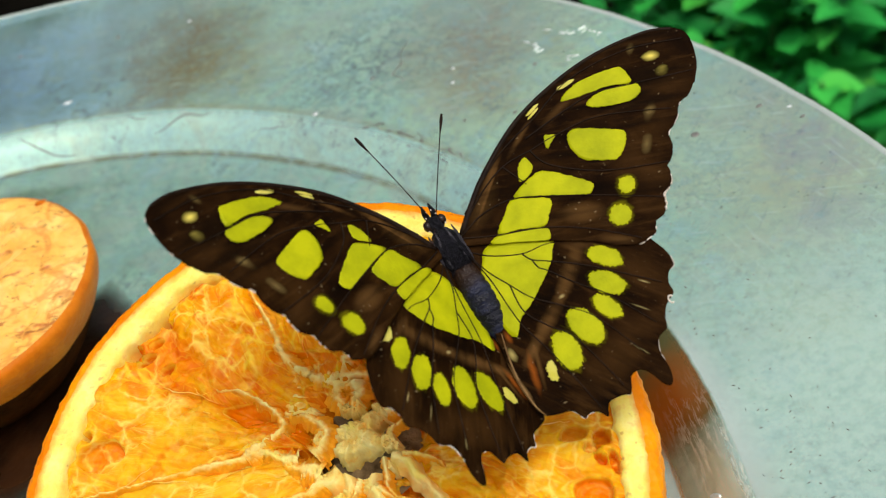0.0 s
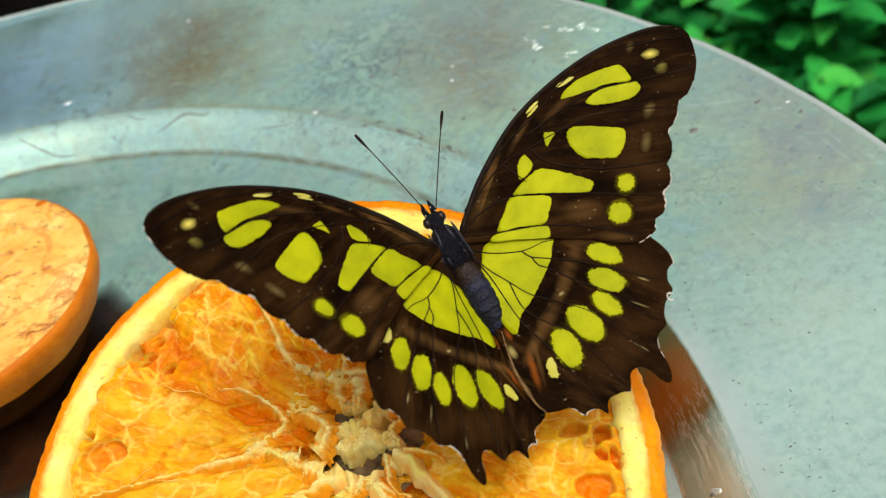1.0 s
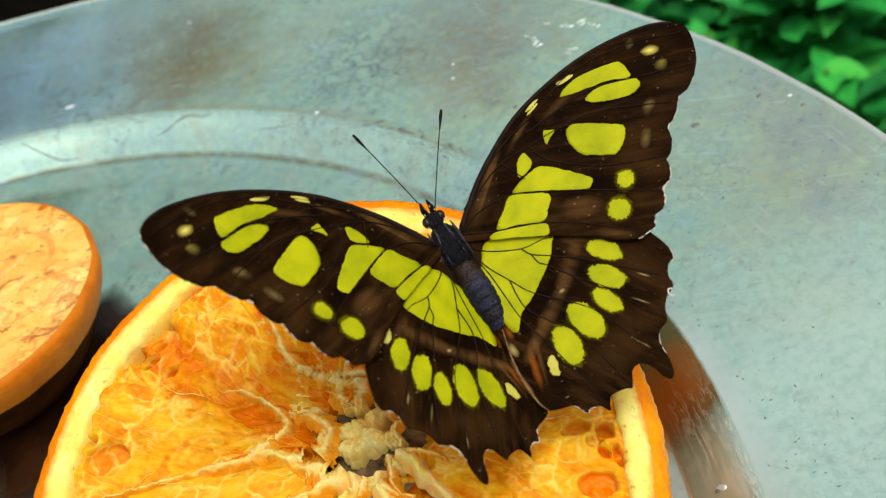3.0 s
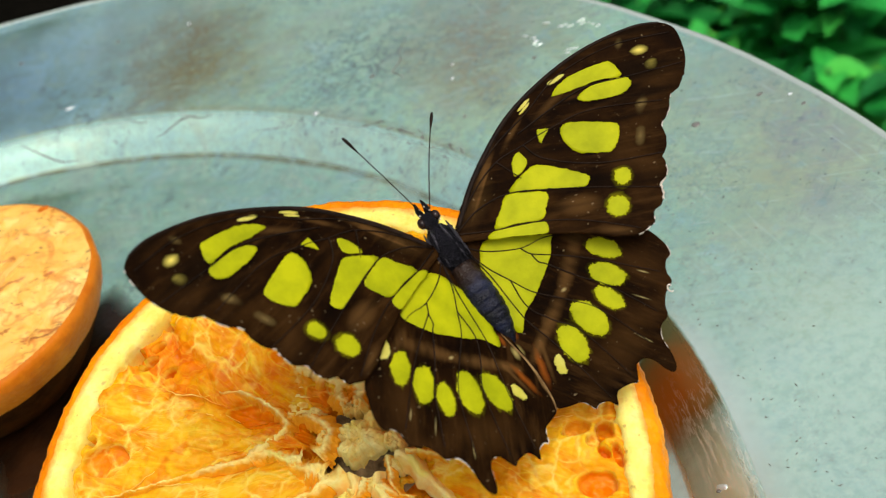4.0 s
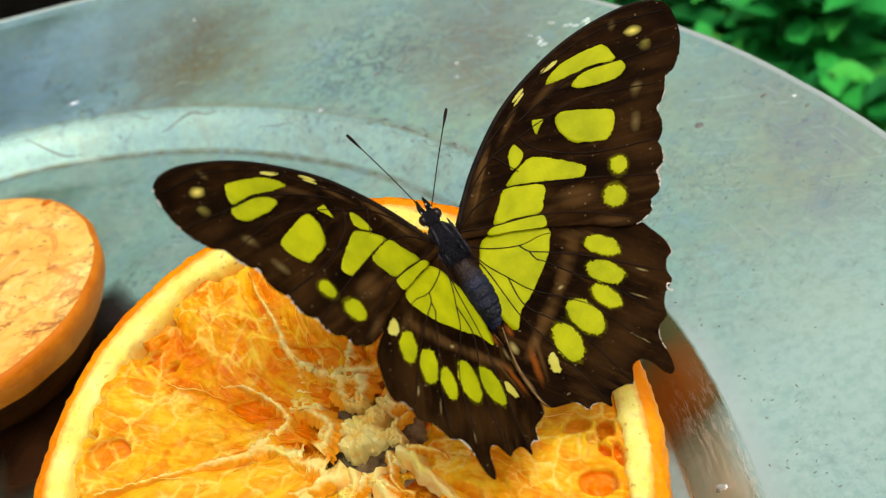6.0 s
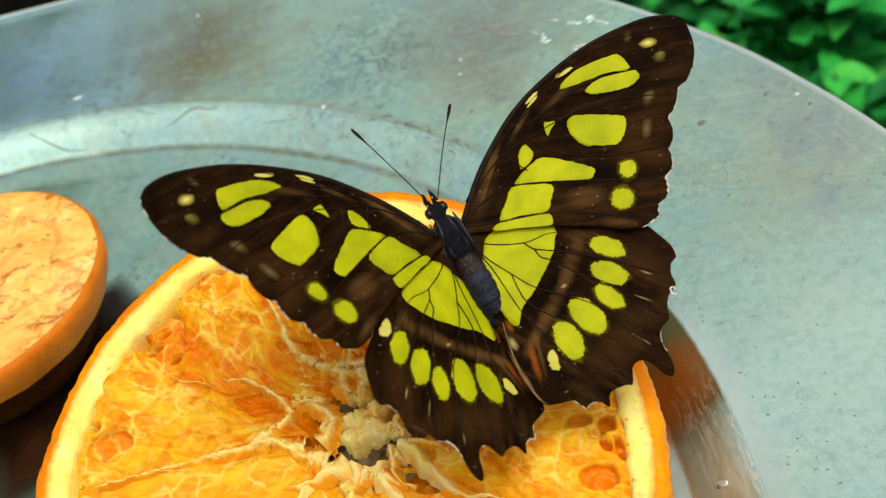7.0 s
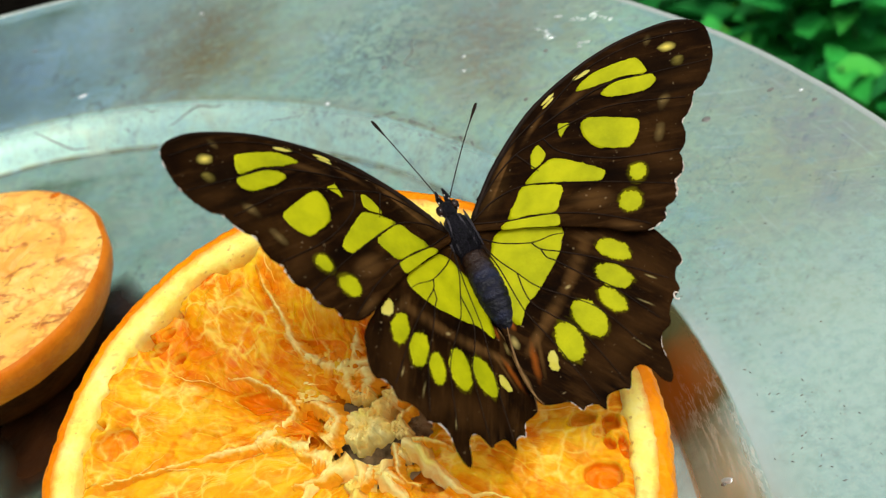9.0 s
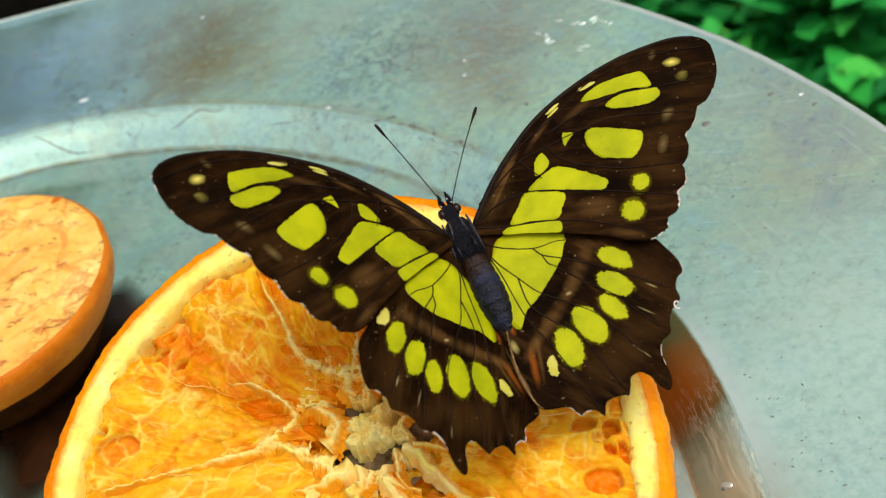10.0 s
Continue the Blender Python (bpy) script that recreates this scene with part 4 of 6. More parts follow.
        for k in range(n):
            for q in range(m - 1):
                bm.faces.new((rows[k][q], rows[k + 1][q], rows[k + 1][q + 1], rows[k][q + 1]))
        part("membrane", bm, M_CORE, og, "torn cream membrane")

    # loose fibres over the pulp
    bm = bmesh.new()
    for i in range(70):
        a = rnd.uniform(0, 2 * math.pi)
        r = rnd.uniform(1.9, 3.6)
        a2 = math.atan2(math.sin(a) * r - CORE_AT.y, math.cos(a) * r - CORE_AT.x) + rnd.gauss(0, 0.5)
        L = rnd.uniform(0.25, 1.0)
        x, y = math.cos(a) * r, math.sin(a) * r
        pts = []
        for k in range(9):
            s = (k / 8 - 0.5) * L
            b = a2 + rnd.uniform(-0.1, 0.1)
            px, py = x + math.cos(b) * s + 0.05 * math.sin(s * 9 + i), y + math.sin(b) * s
            if math.hypot(px, py) > 3.85:
                break
            z, _ = pulp_height(px, py, 0)
            pts.append(Vector((px, py, max(z, -0.3) + 0.008)) * CM)
        if len(pts) > 3:
            m = len(pts) - 1
            tube(bm, pts, [CM * (0.002 + 0.006 * math.sin(math.pi * k / m)) for k in range(m + 1)], 5)
    tagged(part("fibre", bm, M_MEMBRANE, og, "thin pale pulp fibres"), kind="stuff")

    # ragged core round the eaten-out middle
    for k, (x, y, a, b, h, turn) in enumerate(CLUMPS):
        bm = bmesh.new()
        n, m = (110, 26) if k == 0 else (64, 14)
        rows = []
        for ir in range(m + 1):
            f = ir / m
            row = []
            for ia in range(n):
                u = 2 * math.pi * ia / n
                cu, su = math.cos(u), math.sin(u)
                ragged_r = (abs(cu) ** 4 + abs(su) ** 4) ** -0.2 + 0.42 * noise.fractal(Vector((cu * 1.1, su * 1.1, k * 4.0 + 1.7)), 0.8, 2.0, 4) + 0.16 * noise.noise(Vector((cu * 7, su * 7, k)))
                dx, dy = a * f * ragged_r * cu, b * f * ragged_r * su
                px, py = x + dx * math.cos(turn) - dy * math.sin(turn), y + dx * math.sin(turn) + dy * math.cos(turn)
                q = Vector((px, py, k * 2.0))
                crag = 0.11 * noise.fractal(q * 6, 0.6, 2.1, 5) + 0.07 * abs(noise.noise(q * 13)) - 0.16 * max(0.0, noise.noise(q * 5 + Vector((5, 1, 0))) - 0.10)
                lump = 0.5 - noise.voronoi(q * (5.5 if k == 0 else 8))[0][0]
                z = -0.16 + h * (0.85 - 0.15 * f * f) + crag + (0.20 if k == 0 else 0.08) * lump * (1 - f * 0.4) - (h + 0.16) * max(0.0, (f - 0.55 - 0.3 * noise.noise(q * 3)) / 0.45) ** 1.6
                row.append(bm.verts.new((px * CM, py * CM, z * CM)))
            rows.append(row)
        for p, q in zip(rows, rows[1:]):
            for ia in range(n):
                bm.faces.new((p[ia], p[(ia + 1) % n], q[(ia + 1) % n], q[ia]))
        bmesh.ops.remove_doubles(bm, verts=rows[0], dist=1e-6)
        part("core_clump", bm, M_CORE, og, "ragged cream pith clump")


# ---- the dried fruit half ----
def dried_half():
    m = pose(0.0098, 0.0622, Z0 + 0.0085, 0, 0, 0)
    fr = holder("dried_fruit_half", m, "dried citrus half with a pale cracked cut face", "fruit")

    def uneven(a, r, z):
        f = 1 + 0.03 * noise.noise(Vector((math.cos(a) * 1.3, math.sin(a) * 1.3, 1))) + 0.012 * noise.noise(Vector((math.cos(a) * 5, math.sin(a) * 5, z * 60)))
        return r * f, z
    dome = [(2.84, 0.02), (2.91, -0.02), (2.95, -0.11), (2.93, -0.30), (2.84, -0.55), (2.70, -0.80)]
    # the lower peel gets its shade as a blackish brown colour
    under = [(2.70, -0.80), (2.58, -0.97), (2.44, -1.2), (2.2, -1.6), (1.9, -1.98), (1.3, -2.24), (0, -2.36)]
    part("peel", lathe([(r * CM, z * CM) for r, z in dome], 160, uneven), M_PEEL_DRY, fr, "smooth dull orange peel")
    part("underside", lathe([(r * CM, z * CM) for r, z in under], 160, uneven), M_UNDERSHADE, fr, "underside of the peel, its shade painted blackish brown")
    face = [(0, 0.10)] + [(r / 20, 0.10 - 0.08 * (r / 56.8) ** 3) for r in range(1, 57)] + [(2.85, 0.02)]

    def crackle(a, r, z):
        rr, zz = uneven(a, r, z)
        p = Vector((math.cos(a) * r, math.sin(a) * r, 0)) / CM
        e = min(1, (0.0285 - r) * 400)
        return rr, zz + e * CM * (0.08 * noise.fractal(p * 1.6, 0.8, 2.1, 5) - 0.09 * max(0, 1 - abs(noise.noise(p * 1.1 + Vector((3, 1, 0)))) * 14) - 0.05 * max(0, 1 - abs(noise.noise(p * 2.6 + Vector((7, 2, 0)))) * 9))
    bm = bmesh.new()
    blob(bm, (1.66 * CM, 2.24 * CM, 0.01 * CM), (0.11 * CM, 0.08 * CM, 0.05 * CM), 0.3, 0.3, 2.0, 3, 4)
    part("knob", bm, M_PEEL_DRY, fr, "small brown knob at the rim")
    part("cut_face", lathe([(r * CM, z * CM) for r, z in face], 260, crackle), M_DRY, fr, "pale tan cracked cut face with brown flecks")


def shade_sheet():
    # a dark sheet laid on the plate as the shade between the fruit
    bm = bmesh.new()
    film = bm.verts.layers.float.new("film")
    n = 90
    rows = []
    for f in (0.0, 0.35, 0.65, 0.85, 0.95, 1.0):
        row = []
        for i in range(n):
            a = 2 * math.pi * i / n
            e = 1 + 0.22 * noise.noise(Vector((math.cos(a) * 1.4, math.sin(a) * 1.4, 2))) + 0.10 * noise.noise(Vector((math.cos(a) * 5, math.sin(a) * 5, 4)))
            x, y = 2.95 * math.cos(a) * e * f, 1.45 * math.sin(a) * e * f
            v = bm.verts.new((x * CM, y * CM, 0.0011 * (1 - f ** 3) * (1 + 0.3 * noise.noise(Vector((x, y, 0))))))
            v[film] = 1 - f * f
            row.append(v)
        rows.append(row)
    for p, q in zip(rows, rows[1:]):
        for i in range(n):
            bm.faces.new((p[i], p[(i + 1) % n], q[(i + 1) % n], q[i]))
    bmesh.ops.remove_doubles(bm, verts=bm.verts[:], dist=1e-6)
    ob = tagged(part("gap_shade_sheet", bm, M_GAP_SHADE), "dark brown sheet standing in for the shade on the plate between the fruit halves", "puddle")
    ob.matrix_basis = pose(0.0245, 0.0530, Z0 - 0.01485, 0, 0, 68)


# ---- the butterfly ----
FORE_FRONT = [(0.0, -0.02), (0.12, 0.05), (0.61, 0.41), (1.07, 0.66), (1.53, 0.855), (2.0, 0.96), (2.5, 1.005), (2.95, 0.985), (3.37, 0.905), (3.73, 0.785), (3.97, 0.63), (4.09, 0.44), (4.05, 0.22), (3.93, -0.02), (3.76, -0.19)]
FORE_EDGE = [(3.76, -0.19), (3.52, -0.29), (3.25, -0.44), (3.02, -0.66), (2.82, -0.93), (2.62, -1.14), (2.40, -1.34), (2.16, -1.49), (2.02, -1.54)]
FORE_BACK = [(2.02, -1.54), (1.88, -1.53), (1.66, -1.39), (1.40, -1.12), (1.0, -0.80), (0.37, -0.36), (0.05, -0.16)]
HIND = [(0.05, -0.12), (0.9, -0.36), (1.6, -0.86), (2.05, -1.22), (2.16, -1.45), (2.22, -1.68), (2.20, -1.84), (2.10, -1.88), (2.02, -2.00), (2.00, -2.14), (1.85, -2.22), (1.75, -2.34), (1.69, -2.47), (1.54, -2.53), (1.46, -2.68), (1.45, -2.88),
        (1.41, -3.04), (1.34, -3.10), (1.27, -3.02), (1.21, -2.84), (1.12, -2.74), (1.00, -2.75), (0.93, -2.86), (0.87, -2.94), (0.79, -2.90), (0.62, -2.88), (0.55, -2.93), (0.49, -3.03), (0.42, -2.92), (0.30, -2.88), (0.23, -2.90), (0.14, -2.74),
        (-0.06, -2.67), (-0.20, -2.58), (-0.26, -2.3), (-0.26, -1.9), (-0.22, -1.5), (-0.10, -0.9), (-0.03, -0.4)]


def camber(x, y):
    """Height of the wing's skin, in cm."""
    return 0.015 * math.sin(x * 1.3 + y * 0.6) + 0.006 * noise.noise(Vector((x * 1.5, y * 1.5, 5)))


def fore_outline():
    a = spline([(*p, 0) for p in FORE_FRONT], 5)
    e = spline([(*p, 0) for p in FORE_EDGE], 8)
    out = a[:-1]
    n = len(e)
    for i, p in enumerate(e):
        d = (e[min(i + 1, n - 1)] - e[max(i - 1, 0)]).normalized()
        nrm = Vector((-d.y, d.x, 0)) * -1
        s = i / (n - 1)
        lobe = abs(math.sin(math.pi * (s * 6.0))) - 0.55
        tooth = 0.018 * noise.noise(p * 22) + 0.008 * noise.noise(p * 60)
        out.append(p - nrm * (0.072 * lobe * min(1, s * 10, (1 - s) * 10) + tooth))
    out += spline([(*p, 0) for p in FORE_BACK], 5)[1:]
    return out


def skin(outline, side, centre, z_up, thick, rings=(1.0, 0.985, 0.95, 0.88, 0.78, 0.65, 0.5, 0.33, 0.16)):
    """A thin two-sided skin inside an outline (cm, wing space)."""
    bm = bmesh.new()
    C = Vector((*centre, 0))
    N = len(outline)
    calm = [(sum(outline[(i + j) % N][0] for j in range(-6, 7)) / 13, sum(outline[(i + j) % N][1] for j in range(-6, 7)) / 13) for i in range(N)]
    layers = []
    for up in (1, -1):
        rr = []
        for f in rings:
            row = []
            for p in (outline if f > 0.95 or len(rings) > 7 else calm):
                q = C + (Vector((p[0], p[1], 0)) - C) * f
                row.append(bm.verts.new((q.x * side * CM, q.y * CM, (camber(q.x, q.y) + z_up + up * thick / 2 * (1 if f < 0.999 else 0.35)) * CM)))
            rr.append(row)
        mid = bm.verts.new((C.x * side * CM, C.y * CM, (camber(C.x, C.y) + z_up + up * thick / 2) * CM))
        n = len(outline)
        for p, q in zip(rr, rr[1:]):
            for i in range(n):
                bm.faces.new((p[i], p[(i + 1) % n], q[(i + 1) % n], q[i])).material_index = int(up < 0)
        for i in range(n):
            bm.faces.new((rr[-1][i], rr[-1][(i + 1) % n], mid)).material_index = int(up < 0)
        layers.append(rr[0])
    n = len(outline)
    for i in range(n):
        bm.faces.new((layers[0][i], layers[0][(i + 1) % n], layers[1][(i + 1) % n], layers[1][i]))
    return bm


def rough_edge(pts, amp, seed, per=9):
    out = []
    for p in spline([(*q, 0) for q in pts], per, True):
        d = [0.6 * amp * noise.noise(Vector((p.x * 9, p.y * 9, seed + o))) + (0.9 * amp + 0.002) * noise.noise(Vector((p.x * 60, p.y * 60, seed + o))) for o in (0, 9)]
        out.append((p.x + d[0], p.y + d[1]))
    return out


def oval(x, y, a, b, turn, n=16):
    c, s = math.cos(radians(turn)), math.sin(radians(turn))
    return [(x + a * math.cos(t) * c - b * math.sin(t) * s, y + a * math.cos(t) * s + b * math.sin(t) * c) for t in (2 * math.pi * i / n for i in range(n))]


FORE_SPOTS = [  # outline, edge roughness, material
    ([(2.24, 0.70), (2.40, 0.76), (2.65, 0.76), (3.02, 0.65), (3.14, 0.57), (3.12, 0.33), (2.86, 0.47), (2.60, 0.55), (2.33, 0.64)], 0.012, "y"),
    ([(2.47, 0.41), (2.52, 0.47), (2.70, 0.47), (2.95, 0.38), (3.15, 0.27), (3.15, 0.16), (3.06, 0.11), (2.92, 0.13), (2.62, 0.28)], 0.012, "y"),
    ([(1.95, 0.05), (2.00, 0.22), (2.09, 0.27), (2.20, 0.22), (2.42, 0.04), (2.63, -0.16), (2.61, -0.27), (2.50, -0.37), (2.36, -0.43), (2.26, -0.39), (2.00, -0.17)], 0.012, "y"),
    ([(1.70, 0.25), (1.76, 0.42), (1.82, 0.41), (1.90, 0.35), (1.80, 0.30)], 0.008, "y"),
    ([(1.14, 0.10), (1.22, 0.26), (1.33, 0.34), (1.40, 0.33), (1.40, 0.16), (1.28, 0.10)], 0.008, "y"),
    ([(0.96, -0.02), (1.24, 0.06), (1.47, 0.045), (1.70, -0.22), (1.87, -0.46), (1.885, -0.54), (1.80, -0.595), (1.72, -0.57), (1.50, -0.405), (1.22, -0.195)], 0.012, "y"),
    (oval(2.22, -0.79, 0.120, 0.108, 40), 0.03, "y"),
    (oval(1.92, -1.07, 0.148, 0.138, 30), 0.03, "y"),
    (oval(2.42, 0.85, 0.14, 0.03, -5), 0.01, "c"),
    (oval(1.86, 0.835, 0.12, 0.022, 12), 0.008, "c"), (oval(1.84, 0.785, 0.11, 0.018, 14), 0.008, "c"),
    ([(0.90, -0.03), (1.12, -0.16), (1.31, -0.31), (1.31, -0.40), (1.20, -0.49), (1.05, -0.585), (0.75, -0.42), (0.50, -0.30), (0.72, -0.14)], 0.012, "y"),
    ([(0.46, -0.318), (0.75, -0.442), (1.03, -0.60), (1.07, -0.68), (1.00, -0.775), (0.86, -0.695), (0.62, -0.53), (0.36, -0.365)], 0.006, "y"),
]
HIND_SPOTS = [
    ([(0.30, -0.30), (0.66, -0.40), (1.04, -0.56), (1.09, -0.72), (0.95, -0.91), (0.80, -1.05), (0.58, -1.19), (0.42, -1.28), (0.20, -1.38), (0.02, -1.56), (-0.06, -1.3), (-0.03, -0.85), (0.08, -0.55)], 0.015, "y"),
    (oval(1.535, -1.275, 0.235, 0.125, -52), 0.03, "y"),
    (oval(1.375, -1.575, 0.255, 0.135, -52), 0.03, "y"),
    (oval(1.215, -1.85, 0.225, 0.115, -68), 0.03, "y"),
    (oval(0.85, -1.91, 0.29, 0.165, -74), 0.03, "y"),
    (oval(0.485, -2.055, 0.28, 0.165, -93), 0.03, "y"),
    (oval(0.19, -2.18, 0.13, 0.065, -108), 0.03, "c"),
    (oval(1.60, -0.99, 0.13, 0.075, -42), 0.03, "c"),
]
HIND_VEINS = [[(0.06, -0.22), (0.28, -0.44), (0.65, -0.65), (0.94, -0.70), (1.10, -0.76)], [(0.65, -0.65), (0.72, -0.79), (0.91, -0.94), (1.2, -1.18), (1.46, -1.43), (1.95, -1.95)], [(0.72, -0.79), (0.74, -0.93), (0.82, -1.03), (1.05, -1.38), (1.30, -1.71), (1.62, -2.35)],
              [(0.05, -0.24), (0.14, -0.59), (0.30, -0.92), (0.46, -1.22), (0.77, -1.56), (1.03, -1.90), (1.3, -2.6)], [(0.30, -0.92), (0.28, -1.32), (0.45, -1.65), (0.67, -1.99), (0.86, -2.8)], [(0.04, -0.26), (0.12, -0.72), (0.16, -1.4), (0.26, -1.8), (0.34, -2.13), (0.48, -2.9)]]
FORE_VEINS = [[(0.1, -0.06), (0.47, -0.30), (1.03, -0.60), (1.5, -0.98), (1.95, -1.48)], [(0.1, -0.02), (0.5, 0.05), (0.93, -0.03), (1.36, -0.31), (1.9, -0.72), (2.5, -1.22)], [(0.1, 0.0), (0.6, 0.28), (1.08, 0.42), (1.5, 0.38), (1.9, 0.34), (2.5, 0.2), (3.3, -0.3)], [(1.08, 0.42), (1.2, 0.02)], [(1.5, 0.38), (1.6, 0.05), (2.1, -0.45), (2.85, -0.88)],
              [(1.55, 0.55), (2.2, 0.55), (2.66, 0.50), (3.12, 0.29), (3.85, -0.05)], [(0.3, 0.2), (1.1, 0.58), (1.8, 0.72), (2.5, 0.88), (3.3, 0.75), (4.0, 0.4)]]


def wing(name, side, fore, parent):
    z0 = 0.0 if fore else -0.065
    outline = fore_outline() if fore else spline([(*p, 0) for p in HIND], 5, True)
    w = part(name, skin(outline, side, (2.1, 0.0) if fore else (1.05, -1.75), z0, 0.016), (M_FORE if fore else M_HIND)[side], parent, "dark brown wing with yellow-green patches")
    w.data.materials.append(M_UNDER)
    mats = {"y": M_YELLOW, "c": M_CREAM}
    for i, (pts, amp, m) in enumerate(FORE_SPOTS if fore else HIND_SPOTS):
        if side > 0 and not fore and i == 7:
            continue  # that cream spot stays under the forewing on this side
        o = rough_edge(pts, amp, i * 2.3 + (0 if fore else 40) + side)
        c = (sum(p[0] for p in o) / len(o), sum(p[1] for p in o) / len(o))
        bm = skin(o, side, c, z0 + 0.0145, 0.006, (1.0, 0.93, 0.8, 0.6, 0.4, 0.2))
        part("spot", bm, mats[m], w, {"y": "yellow-green patch", "c": "cream spot"}[m])
    for pts in (FORE_VEINS if fore else HIND_VEINS):
        bm = bmesh.new()
        line = [Vector((p.x * side, p.y, camber(p.x, p.y) + z0 + 0.0165)) * CM for p in spline([(*p, 0) for p in pts], 8)]
        n = len(line) - 1
        tube(bm, line, [CM * (0.011 - 0.005 * k / n) for k in range(n + 1)], 5)
        part("vein", bm, M_VEIN, w)
    # front edge of the forewing and pale fringe in the notches of the margin
    if fore:
        bm = bmesh.new()
        line = [Vector(((p.x + 0.014) * side, p.y - 0.030, camber(p.x, p.y))) * CM for p in spline([(*p, 0) for p in FORE_FRONT[1:11]], 6)]
        n = len(line) - 1
        tube(bm, line, [CM * (0.042 - 0.022 * k / n) for k in range(n + 1)], 7)
        part("front_edge", bm, M_VEIN, w, "blackish leading edge")
    bm = bmesh.new()
    n = len(outline)
    for i in range(n):
        p, q, o = outline[i], outline[(i + 1) % n], outline[i - 1]
        if p.x < (1.9 if fore else -0.02) or (fore and p.y > 0.45) or (not fore and (p.y > -1.5 or p.y < -2.96)):
            continue
        turn = (p - o).cross(q - p).z
        pale = noise.noise(Vector((p.x * 3, p.y * 3, 2 + side))) + (0.45 if turn > 0.0004 else -0.2)
        if pale < -0.10 or noise.noise(Vector((p.x * 26, p.y * 26, 5))) < -0.15:
            continue
        a = Vector((p.x * side, p.y, camber(p.x, p.y) + z0)) * CM
        b = Vector((q.x * side, q.y, camber(q.x, q.y) + z0)) * CM
        tube(bm, [a, (a + b) / 2, b], CM * (0.006 + 0.011 * max(0, pale)), 5)
    part("fringe", bm, M_FRINGE, w, "pale broken margin fringe")
    if not fore:
        # the inner margin is folded over into a narrow ridge
        bm = bmesh.new()
        line = [Vector((p.x * side, p.y, camber(p.x, p.y) + z0 + 0.012)) * CM for p in spline([(-0.12, -1.42, 0), (-0.20, -1.75, 0), (-0.24, -2.1, 0), (-0.22, -2.45, 0), (-0.16, -2.62, 0)], 8)]
        n = len(line) - 1
        tube(bm, line, [CM * (0.005 + 0.009 * math.sin(math.pi * k / n)) for k in range(n + 1)], 7)
        part("inner_fold", bm, M_FOLD, w, "folded pale brown inner margin")
    if side > 0 and not fore:
        bm = bmesh.new()
        loop = [Vector((1.93 + 0.035 * math.cos(q), -2.20 + 0.05 * math.sin(q), camber(1.93, -2.2) + z0 + 0.02)) * CM for q in (0.5 + 0.5 * k for k in range(10))]
        tube(bm, loop, CM * 0.010, 5)
        part("tuft", bm, M_FRINGE, w, "small curled white tuft at the margin")
    return w


